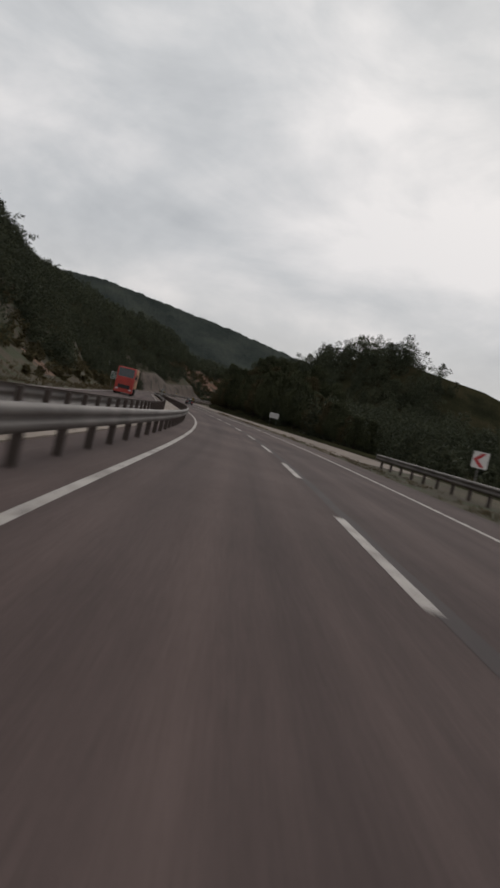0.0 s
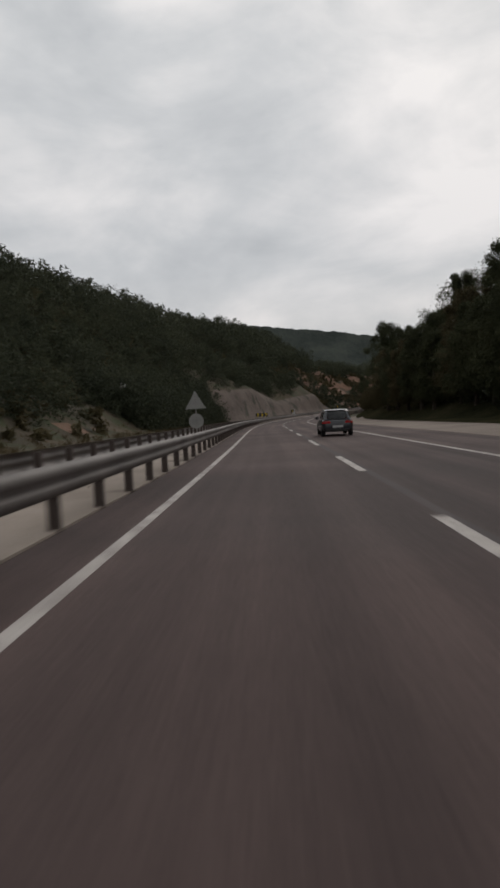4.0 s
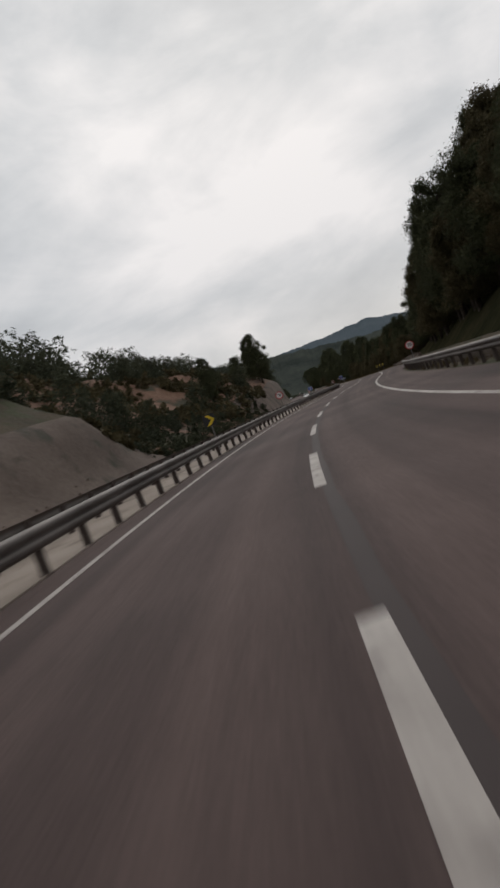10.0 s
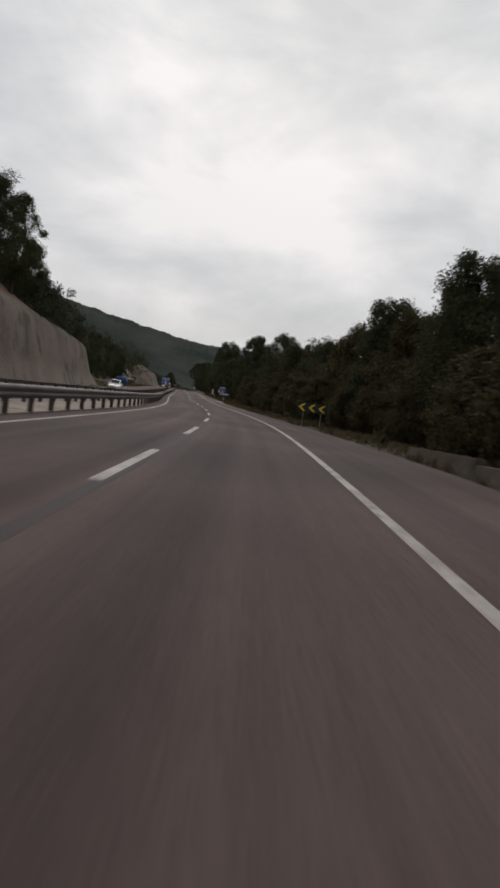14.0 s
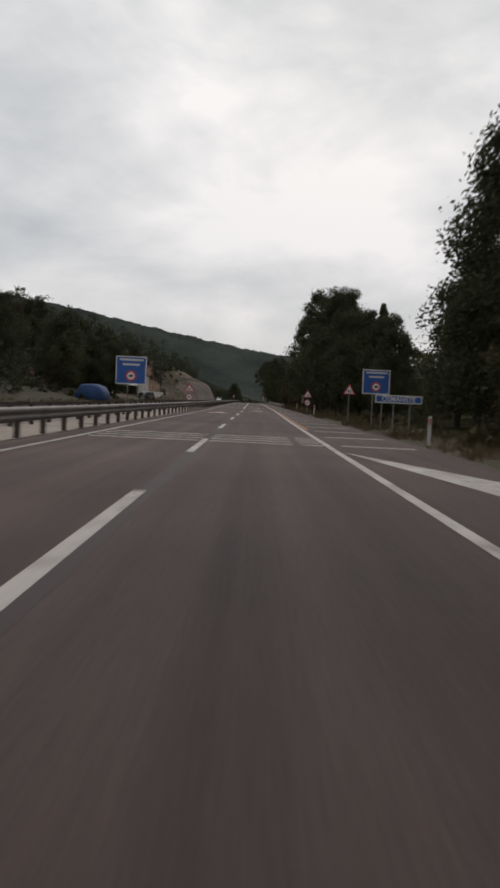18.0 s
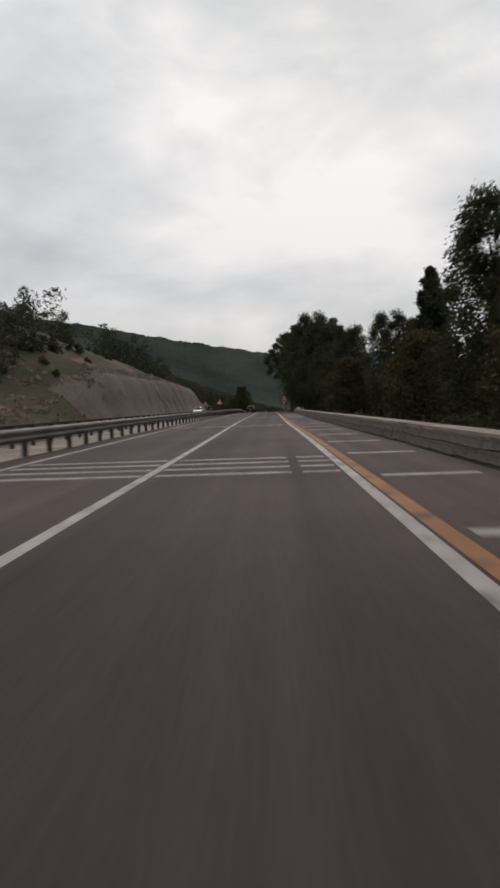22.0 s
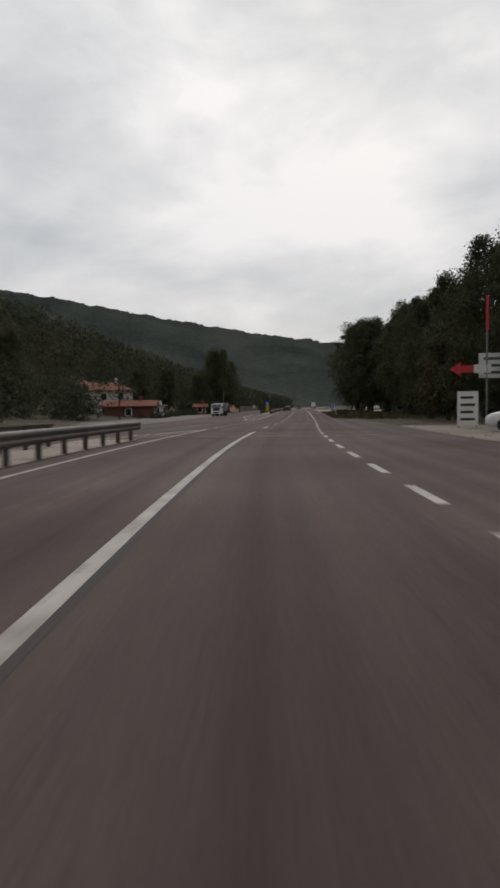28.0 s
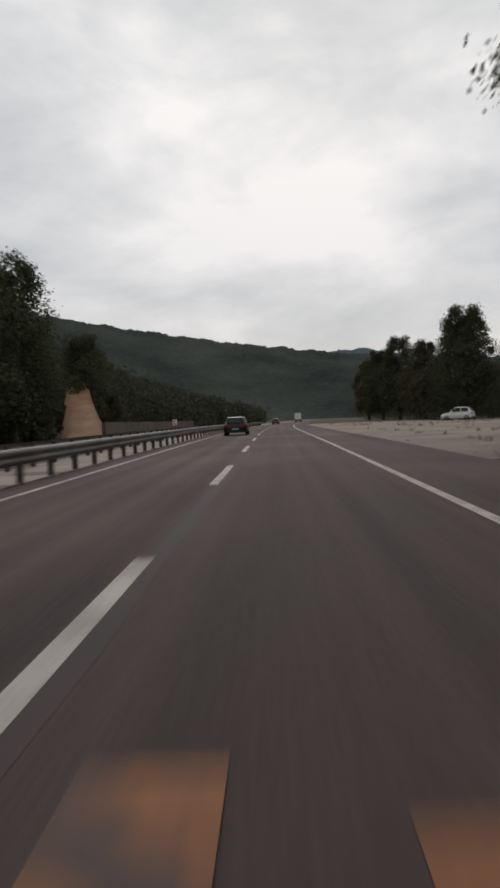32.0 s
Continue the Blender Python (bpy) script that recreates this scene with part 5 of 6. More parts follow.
def car(label, s, u, mat, turn=0.0, length=4.2, width=1.74, height=1.46, style="hatch", dz=0.0, group="passing cars"):
    """Rear at y = 0, nose at +y; body and cabin are lofts, the glass follows the cabin's curve."""
    g = empty("car", label, "car", group, m=stand(s, u, turn, dz))
    L, W, H = length, width / 2, height
    belt = H * 0.62

    def ring(y, zb, zt, w, tuck=0.86):
        h = zt - zb
        side = [(w * tuck, zb), (w * 0.965, zb + h * 0.1), (w, zb + h * 0.34), (w * 0.995, zb + h * 0.62), (w * 0.975, zb + h * 0.82), (w * 0.93, zb + h * 0.95), (w * 0.8, zt), (w * 0.3, zt + 0.012)]
        return [(x, y, z) for x, z in side] + [(-x, y, z) for x, z in side[::-1]]
    bm = bmesh.new()
    loft(bm, [ring(0.0, 0.40, belt * 0.80, W * 0.78), ring(0.03, 0.33, belt * 0.88, W * 0.87), ring(0.09, 0.28, belt * 0.95, W * 0.93), ring(0.2, 0.25, belt * 0.99, W * 0.97), ring(0.42, 0.22, belt, W), ring(L * 0.3, 0.2, belt, W), ring(L * 0.62, 0.2, belt * 0.98, W),
              ring(L * 0.74, 0.2, belt * 0.93, W), ring(L * 0.86, 0.21, belt * 0.86, W * 0.98), ring(L * 0.94, 0.24, belt * 0.77, W * 0.92), ring(L * 0.98, 0.28, belt * 0.68, W * 0.83), ring(L, 0.34, belt * 0.58, W * 0.7)])
    part("body", bm, mat, g, smoothed=True)
    if style == "hatch":
        prof = ((0.1, 0.0), (0.2, 0.22), (0.36, 0.58), (0.52, 0.83), (0.66, 0.92), (1.1, 0.975), (L * 0.38, 1.0), (L * 0.47, 0.985), (L * 0.54, 0.9), (L * 0.63, 0.52), (L * 0.73, 0.0))
        y_glass = (0.13, 0.6)
    else:
        prof = ((L * 0.13, 0.0), (L * 0.18, 0.3), (L * 0.24, 0.68), (L * 0.29, 0.88), (L * 0.34, 0.97), (L * 0.4, 1.0), (L * 0.47, 0.985), (L * 0.54, 0.9), (L * 0.63, 0.52), (L * 0.73, 0.0))
        y_glass = (L * 0.15, L * 0.28)
    py, pf = [p[0] for p in prof], [p[1] for p in prof]

    def top(y):
        return belt - 0.02 + (H - belt + 0.02) * float(np.interp(y, py, pf))

    def half(y, f):
        end = 1.0 - 0.1 * clamp01(1 - (y - py[0]) / 0.6) - 0.06 * clamp01(1 - (py[-1] - y) / 0.9)
        return W * end * (0.94 - 0.25 * f ** 1.5)

    def skin(y, f, side, out=0.0):
        return (side * (half(y, f) + out), y, belt - 0.02 + (top(y) - belt + 0.02) * f + out * 0.3)
    bm = bmesh.new()
    ys = [py[0] + (py[-1] - py[0]) * i / 60 for i in range(61)]
    fs_ = (0.0, 0.25, 0.5, 0.72, 0.88, 0.965)
    loft(bm, [[skin(y, f, 1) for f in fs_] + [(half(y, 1) * 0.72, y, top(y)), (-half(y, 1) * 0.72, y, top(y))] + [skin(y, f, -1) for f in fs_[::-1]] for y in ys])
    part("cabin", bm, mat, g, "roof and pillars", smoothed=True)

    def pane(name, rows):
        bm = bmesh.new()
        vs = [[bm.verts.new(p) for p in r] for r in rows]
        for a, b in zip(vs, vs[1:]):
            for i in range(len(a) - 1):
                bm.faces.new((a[i], a[i + 1], b[i + 1], b[i]))
        bmesh.ops.solidify(bm, geom=bm.faces[:], thickness=0.003)
        part(name, bm, GLASS, g, "dark window glass", smoothed=True)
    ya, yb = y_glass

    def across(y, k):
        x = half(y, 0.95) * k
        return (x, y, top(y) - 0.014 * max(0, abs(k) - 0.72) * 12 * clamp01((top(y) - belt) / 0.3)) 
    pane("rear_window", [[Vector(across(ya + (yb - ya) * i / 12, k)) + Vector((0, -0.012, 0.008)) for k in (-0.97, -0.74, 0.0, 0.74, 0.97)] for i in range(13)])
    fa, fb = L * 0.545, L * 0.705
    pane("windscreen", [[Vector(across(fa + (fb - fa) * i / 12, k)) + Vector((0, 0.012, 0.014)) for k in (-0.95, -0.74, 0.0, 0.74, 0.95)] for i in range(13)])
    mid_y = L * 0.36
    for d in (-1, 1):
        for a0, a1 in ((py[0] + 0.42, mid_y - 0.05), (mid_y + 0.03, L * 0.645)):
            pane("side_window", [[skin(a0 + (a1 - a0) * i / 5, f, d, 0.008) for f in (0.12, 0.4, 0.65, 0.84)] for i in range(6)])
        o = new("tail_lamp", box_mesh("tail_lamp", W * 0.54, 0.17, belt * 0.2, TAIL, 0.05))
        o.parent = g
        o.matrix_local = Matrix.Translation((d * W * 0.7, 0.075, belt * 0.72)) @ Matrix.Rotation(d * radians(13), 4, "Z")
        o = new("head_lamp", box_mesh("head_lamp", W * 0.4, 0.3, belt * 0.15, HEAD, 0.05))
        o.parent = g
        o.matrix_local = Matrix.Translation((d * W * 0.62, L * 0.935, belt * 0.54)) @ Matrix.Rotation(-d * radians(22), 4, "Z")
        o = new("mirror", box_mesh("mirror", 0.22, 0.12, 0.15, mat, 0.05))
        o.parent, o.location = g, (d * (W + 0.06), L * 0.615, belt - 0.01)
        wheel(g, d * (W - 0.1), L * 0.17, 0.325, 0.2)
        wheel(g, d * (W - 0.1), L * 0.79, 0.325, 0.2)
    o = new("rear_bumper", box_mesh("rear_bumper", W * 1.62, 0.16, 0.2, TRIM, 0.06))
    o.parent, o.location = g, (0, 0.06, 0.26)
    o = new("number_plate", box_mesh("number_plate", 0.52, 0.02, 0.11, NUMBER))
    o.parent, o.location = g, (0, -0.012, 0.45)
    o = new("front_plate", box_mesh("number_plate", 0.52, 0.02, 0.11, NUMBER))
    o.parent, o.location = g, (0, L + 0.005, 0.4)
    if style == "hatch":
        o = new("spoiler", box_mesh("spoiler", W * 1.22, 0.2, 0.035, mat, 0.015))
        o.parent = g
        o.matrix_local = Matrix.Translation((0, 0.56, top(0.62) - 0.03)) @ Matrix.Rotation(radians(6), 4, "X")
    return g


BLACK_CAR = paint("black_car_paint", (0.006, 0.006, 0.007), 0.32)
BLACK_CAR.node_tree.nodes["Principled BSDF"].inputs["Specular IOR Level"].default_value = 0.22
GREY_CAR = paint("dark_grey_car_paint", (0.03, 0.032, 0.036))
WHITE_CAR = paint("white_car_paint", (0.6, 0.6, 0.6))
SILVER_CAR = paint("silver_car_paint", (0.35, 0.36, 0.37))
RED_PAINTED = paint("orange_red_truck_paint", (0.38, 0.04, 0.03), 0.45)
LETTER_BROWN = plain("dark_brown_lettering", (0.05, 0.03, 0.022), 0.7)
RAIL_GREY = plain("pale_grey_painted_rail", (0.36, 0.35, 0.33), 0.6)
BOX_ORANGE = plain("faded_orange_trailer_side", (0.36, 0.185, 0.095), 0.75)
TARP_BLUE = plain("blue_tarpaulin", (0.016, 0.045, 0.13), 0.8)
car("black hatchback with red tail lamps in the overtaking lane", 803.1, -1.55, BLACK_CAR, length=4.35, width=1.82, height=1.43)
car("black hatchback with red tail lamps far along the road", 1039, -1.75, BLACK_CAR, length=4.35, width=1.82, height=1.43)
car("dark grey small hatchback in the slow lane", 160.3, 1.72, GREY_CAR, length=3.9, width=1.62, height=1.4)
car("white saloon on the oncoming carriageway", 515, -10.6, WHITE_CAR, 180, style="saloon", length=4.4)
car("white saloon beside the cut slope", 797, -11.5, WHITE_CAR, 180, style="saloon", length=4.4)
for k, (s, u, m, lab, st) in enumerate(((889, 15.6, WHITE_CAR, "white estate car parked on the gravel", "hatch"), (881, 17.0, SILVER_CAR, "silver car parked on the gravel", "saloon"), (873, 18.5, GREY_CAR, "dark grey car parked on the gravel", "saloon"), (866, 20.5, SILVER_CAR, "grey car parked at the edge of the trees", "hatch"))):
    car(lab, s, u, m, 70 + 7 * k, style=st, height=1.75 if k == 0 else 1.45, group="parked cars", dz=-0.02)


def lorry(label, s, u, turn, cab_mat, box_mat, box_l, box_h, box_w=2.5, box_z=1.05, tractor=True, bars=False, dz=0.0):
    """Nose at +y from the origin's rear end."""
    g = empty("lorry", label, "lorry", m=stand(s, u, turn, dz))
    o = new("cargo_box", box_mesh("cargo_box", box_w, box_l, box_h, box_mat, 0.03))
    o.parent, o.location = g, (0, box_l / 2, box_z)
    o = new("chassis", box_mesh("chassis", 0.9, box_l + 2.2, 0.25, TRIM))
    o.parent, o.location = g, (0, box_l / 2 + 1.1, box_z - 0.3)
    cl, ch = (2.1, 3.05) if tractor else (1.6, 1.45)
    y = box_l + 0.5
    bm = bmesh.new()
    w = box_w / 2 * 0.96

    def ring(yy, z0, z1, ww):
        return [(-ww, yy, z0), (-ww, yy, z1 - 0.15), (-ww * 0.9, yy, z1), (ww * 0.9, yy, z1), (ww, yy, z1 - 0.15), (ww, yy, z0)]
    loft(bm, [ring(y, 0.55, 0.75 + ch, w), ring(y + cl * 0.7, 0.5, 0.72 + ch, w), ring(y + cl, 0.5, 0.5 + ch * 0.62, w * 0.97)])
    part("cab", bm, cab_mat, g)
    lean = math.atan2(0.3 * cl, 0.22 + 0.38 * ch)
    slope = math.hypot(0.3 * cl, 0.22 + 0.38 * ch)
    o = new("windscreen", box_mesh("lorry_windscreen", w * 1.7, 0.04, slope * 0.82, GLASS))
    o.parent = g
    o.matrix_local = Matrix.Translation((0, y + cl + 0.0, 0.5 + ch * 0.62)) @ Matrix.Rotation(lean, 4, "X") @ Matrix.Translation((0, 0.0, slope * 0.06))
    if not tractor:
        for d in (-1, 1):
            for k in range(5):
                o = new("side_rail", box_mesh("lorry_side_rail", 0.04, box_l * 0.98, box_h * 0.1, RAIL_GREY))
                o.parent, o.location = g, (d * (box_w / 2 + 0.02), box_l / 2, box_z + box_h * (0.06 + 0.19 * k))
            for k in range(5):
                o = new("stake", box_mesh("lorry_stake", 0.05, 0.07, box_h, TRIM))
                o.parent, o.location = g, (d * (box_w / 2 + 0.05), box_l * (0.04 + 0.23 * k), box_z)
    for d in (-1, 1):
        o = new("side_window", box_mesh("lorry_side_window", 0.03, cl * 0.5, ch * 0.26, GLASS))
        o.parent, o.location = g, (d * (w + 0.004), y + cl * 0.42, 0.55 + ch * 0.6)
        o = new("head_lamp", box_mesh("lorry_head_lamp", 0.35, 0.06, 0.18, HEAD, 0.01))
        o.parent, o.location = g, (d * w * 0.72, y + cl + 0.01, 0.75)
        o = new("mirror", box_mesh("lorry_mirror", 0.16, 0.1, 0.4, TRIM, 0.02))
        o.parent, o.location = g, (d * (w + 0.14), y + cl * 0.86, 0.5 + ch * 0.62)
        r = 0.5 if tractor else 0.38
        ys = [y + cl * 0.45, y - 1.6] + ([1.5, 2.8, 4.1] if tractor else [1.3])
        for yy in ys:
            wheel(g, d * (w - 0.16), yy, r, 0.3)
        if bars:
            for k, a in enumerate((0.22, 0.275, 0.33, 0.385, 0.47, 0.525, 0.58, 0.635, 0.69)):
                bm = bmesh.new()
                bmesh.ops.create_cube(bm, size=1)
                bmesh.ops.scale(bm, verts=bm.verts[:], vec=(0.012, box_l * 0.034, box_h * (0.34 if k else 0.4)))
                part("writing_bar", bm, LETTER_BROWN, g, m=Matrix.Translation((d * (box_w / 2 + 0.004), box_l * (1 - a), box_z + box_h * 0.56)))
        o = new("tail_lamp", box_mesh("lorry_tail_lamp", 0.4, 0.05, 0.15, TAIL))
        o.parent, o.location = g, (d * box_w * 0.36, -0.03, box_z - 0.2)
    o = new("grille", box_mesh("lorry_grille", w * 1.3, 0.04, 0.5, TRIM, 0.01))
    o.parent, o.location = g, (0, y + cl + 0.012, 0.95)
    o = new("front_bumper", box_mesh("lorry_bumper", w * 2, 0.12, 0.35, cab_mat, 0.03))
    o.parent, o.location = g, (0, y + cl + 0.02, 0.42)
    return g


lorry("orange red articulated lorry with a faded orange trailer", 101.5, -11.7, 180, RED_PAINTED, BOX_ORANGE, 12.5, 2.75, bars=True)
lorry("small white box lorry turning at the junction", 979.5, -12.4, 174, WHITE_CAR, SIGN_BACK, 3.8, 1.55, 1.95, 0.8, tractor=False)
lorry("white lorry far ahead in the slow lane", 1232, 1.7, 0, WHITE_CAR, WHITE_CAR, 6.0, 2.3, 2.3, 1.0, tractor=False)
car("small dark car far ahead in the overtaking lane", 1150, -1.6, GREY_CAR)
car("white van-like car on the gravel by the trees", 1078, 27, WHITE_CAR, 60, height=1.7, group="parked cars", dz=-0.02)

# ---- houses ----
PLASTER = material("stained_white_plaster", [(0.38, 0.36, 0.33), (0.52, 0.5, 0.47)], 0.9, 0.5, 9, 0.1, spots=((0.3, 0.27, 0.24), 0.7, 0.6))
ROOF = material("old_red_roof_tiles", [(0.13, 0.045, 0.032), (0.21, 0.075, 0.05)], 0.9, 0.6, 9, 0.5, stretch=(1, 1, 3))
WOODY = plain("dark_stained_wood", (0.05, 0.035, 0.026), 0.9)
RED_WOOD = plain("dark_red_stained_boards", (0.09, 0.032, 0.026), 0.85)
METAL_ROOF = plain("blue_sheet_roof", (0.06, 0.13, 0.26), 0.5)


def house(label, s, u, turn, w, d, h, roof_h, wall, roof, cols=3, rows=2, dz=None, hip=True):
    """Front wall faces -y, w wide, d deep."""
    g = empty("house", label, "house", "village houses", m=stand(s, u, turn, (rise(s, u) if dz is None else dz)))
    o = new("wall", box_mesh("house_wall", w, d, h + 1.5, wall))
    o.parent, o.location = g, (0, d / 2, -1.5)
    bm = bmesh.new()
    e = 0.5
    lo = [bm.verts.new(p) for p in ((-w / 2 - e, -e, h), (w / 2 + e, -e, h), (w / 2 + e, d + e, h), (-w / 2 - e, d + e, h))]
    lo2 = [bm.verts.new(v.co + Vector((0, 0, 0.14))) for v in lo]
    inset = w * 0.28 if hip else -e
    r = [bm.verts.new((-w / 2 + inset, d / 2, h + roof_h)), bm.verts.new((w / 2 - inset, d / 2, h + roof_h))]
    bm.faces.new(lo[::-1])
    for i in range(4):
        bm.faces.new((lo[i], lo[(i + 1) % 4], lo2[(i + 1) % 4], lo2[i]))
    bm.faces.new((lo2[0], lo2[1], r[1], r[0]))
    bm.faces.new((lo2[2], lo2[3], r[0], r[1]))
    bm.faces.new((lo2[1], lo2[2], r[1]))
    bm.faces.new((lo2[3], lo2[0], r[0]))
    rf = part("roof", bm, roof, g)
    o = new("chimney", box_mesh("chimney", 0.5, 0.5, 1.2, wall))
    o.parent, o.location = rf, (w * 0.2, d * 0.5, h + roof_h - 0.4)
    for i in range(cols):
        for j in range(rows):
            x = -w / 2 + w * (i + 0.5) / cols
            z = h / rows * (j + 0.32)
            fr = new("window", box_mesh("window_frame", 1.15, 0.1, 1.35, SIGN_WHITE))
            fr.parent, fr.location = g, (x, -0.02, z)
            p = new("pane", box_mesh("window_pane", 0.95, 0.04, 1.15, GLASS))
            p.parent, p.location = fr, (0, -0.05, 0.1)
    for j in range(rows):
        for i in range(2):
            for d_ in (-1, 1):
                fr = new("window", box_mesh("window_frame_side", 0.1, 1.0, 1.3, SIGN_WHITE))
                fr.parent, fr.location = g, (d_ * (w / 2 + 0.02), d * (0.3 + 0.4 * i), h / rows * (j + 0.32))
                p = new("pane", box_mesh("window_pane_side", 0.04, 0.8, 1.1, GLASS))
                p.parent, p.location = fr, (d_ * 0.05, 0, 0.1)
    return g


house("white two storey house with a red tiled roof", 705, -31.0, 6, 6.6, 8, 4.6, 1.8, PLASTER, ROOF, dz=2.2)
house("white extension with a flat dark balcony", 706, -26.1, 6, 3.2, 6, 3.0, 0.4, PLASTER, WOODY, 2, 1, dz=2.6)
house("small house with a blue sheet roof on the slope", 740, -31.8, 10, 5.6, 5, 2.0, 0.9, PLASTER, METAL_ROOF, 2, 1, dz=6.4)
house("low white building with a red roof behind trees", 640, -48, 0, 9, 7, 3, 1.6, PLASTER, ROOF, 3, 1)
house("white village house with a red tiled roof", 976, -33.6, 10, 9, 8, 5.0, 1.7, PLASTER, ROOF, 3, 2, dz=-0.2)
house("long low shed with a red roof by the junction", 968, -27.2, 4, 8.4, 5, 2.3, 1.1, RED_WOOD, ROOF, 1, 1, dz=-0.4, hip=False)
house("small white flat-roofed hut by the side road", 985, -26.0, 0, 2.2, 2.5, 2.3, 0.2, PLASTER, SIGN_BACK, 1, 1, dz=-0.3)
house("small reddish shed with a red roof under trees", 1009, -21.2, 0, 2.4, 3.0, 1.7, 0.8, ROOF, ROOF, 1, 1, dz=-0.2, hip=False)
house("second village house with a red roof behind", 992, -46, 5, 8, 8, 6.4, 1.8, PLASTER, ROOF, 3, 2, dz=0.0)
low_wall("garden_wall", "white plastered garden wall below the house", 684, 722, -22.6, 0.3, 1.9, PLASTER)
g = empty("open_shed", "dark wooden lean-to shed beside the house", "shed", m=stand(692, -27.5, 6, 1.2))
for x, y in ((-2.4, 0), (2.4, 0), (-2.4, 4), (2.4, 4), (0, 0)):
    o = new("post", box_mesh("shed_post", 0.18, 0.18, 2.6, WOODY))
    o.parent, o.location = g, (x, y, -0.6)
o = new("sheet_roof", box_mesh("shed_roof", 6.0, 5.2, 0.12, SIGN_BACK))
o.parent = g
o.matrix_local = Matrix.Translation((0, 2, 2.1)) @ Matrix.Rotation(radians(8), 4, "X")
o = new("back_wall", box_mesh("shed_back", 5.2, 0.15, 2.6, WOODY))
o.parent, o.location = g, (0, 4.3, -0.6)
car("dark van parked by the garden wall", 686, -20.6, GREY_CAR, 20, height=1.8, group="parked cars", dz=-0.02)
# blue covered stall and its legs
g = empty("roadside_stall", "stall with a blue tarpaulin cover and a red rim on posts", "stall", m=stand(829, 13.6, 0, -0.02))
for x, y in ((-1.3, 0), (1.3, 0), (-1.3, 2.2), (1.3, 2.2)):
    o = new("leg", box_mesh("stall_leg", 0.12, 0.12, 1.2, WOODY))
    o.parent, o.location = g, (x, y, 0)
o = new("rim_board", box_mesh("stall_rim", 2.9, 2.5, 0.22, RED_PAINTED, 0.02))
o.parent, o.location = g, (0, 1.1, 1.1)
bm = bmesh.new()
loft(bm, [[(x, y, z) for x, z in ((-1.4, 1.3), (1.4, 1.3), (1.38, 2.5), (0.7, 2.85), (-0.7, 2.9), (-1.38, 2.45))] for y in (-0.1, 0.8, 1.6, 2.3)])
part("tarpaulin", bm, TARP_BLUE, g, "sagging blue tarpaulin")
# bus shelter
g = empty("bus_shelter", "open steel bus shelter before the trees", "bus shelter", m=stand(985, 21.4, 0, -0.02))
for x, y in ((-1.6, 0), (1.6, 0), (-1.6, 1.5), (1.6, 1.5)):
    o = new("post", box_mesh("shelter_post", 0.1, 0.1, 2.6, SIGN_BACK))
    o.parent, o.location = g, (x, y, 0)
o = new("roof", box_mesh("shelter_roof", 3.8, 2.0, 0.09, SIGN_BACK, 0.03))
o.parent, o.location = g, (0, 0.75, 2.55)
o = new("bench", box_mesh("shelter_bench", 2.8, 0.4, 0.08, WOODY))
o.parent, o.location = g, (0, 1.2, 0.45)
for x in (-1.2, 1.2):
    o = new("bench_leg", box_mesh("bench_leg", 0.08, 0.36, 0.45, WOODY))
    o.parent, o.location = g, (x, 1.2, 0)
o = new("back_panel", box_mesh("shelter_back", 3.2, 0.04, 1.5, GLASS))
o.parent, o.location = g, (0, 1.52, 0.7)
# dirt track and rubble
DIRT = material("orange_dirt", [(0.15, 0.085, 0.048), (0.21, 0.123, 0.073), (0.26, 0.16, 0.1)], 1.0, 0.4, 5, 0.6)
ramp = empty("dirt_ramp", "bare orange earth ramp climbing the wooded bank", "dirt ramp", m=stand(1056, -17.5, dz=0.0))
vs = []
for i in range(13):
    f = i / 12
    s, u, z = 1056 + 24 * f, -17.8 - 8.5 * f, 7.6 * f ** 1.15
    w = 1.7 - 0.5 * f + 0.3 * math.sin(i * 2.1)
    for du, dz in ((-w - 1.5, -1.5 - z), (-w, 0.1 * math.sin(i * 1.7)), (0, -0.12), (w, 0.12 * math.cos(i * 1.3)), (w + 1.8, -1.2 - z)):
        vs.append(ramp.matrix_world.inverted() @ spot(s, u + du, z + dz))
fs = [(i * 5 + k, i * 5 + k + 1, i * 5 + k + 6, i * 5 + k + 5) for i in range(12) for k in range(4)]
mesh_object("earth_body", vs, fs, [DIRT], ramp, smoothed=True)

import itertools

# ---- bank wall, rubble and markers along the last stretch ----
low_wall("bank_wall", "long grey concrete wall beyond the oncoming lanes", 1056, 1118, -16.4, 0.4, 1.6, SHOTCRETE)
chevrons("red and white curve marker at the far wall", 1092, -14.9, 1.4, 1, 0.7, 0.9, True, 0, SIGN_WHITE, SIGN_RED, dz=0.0)


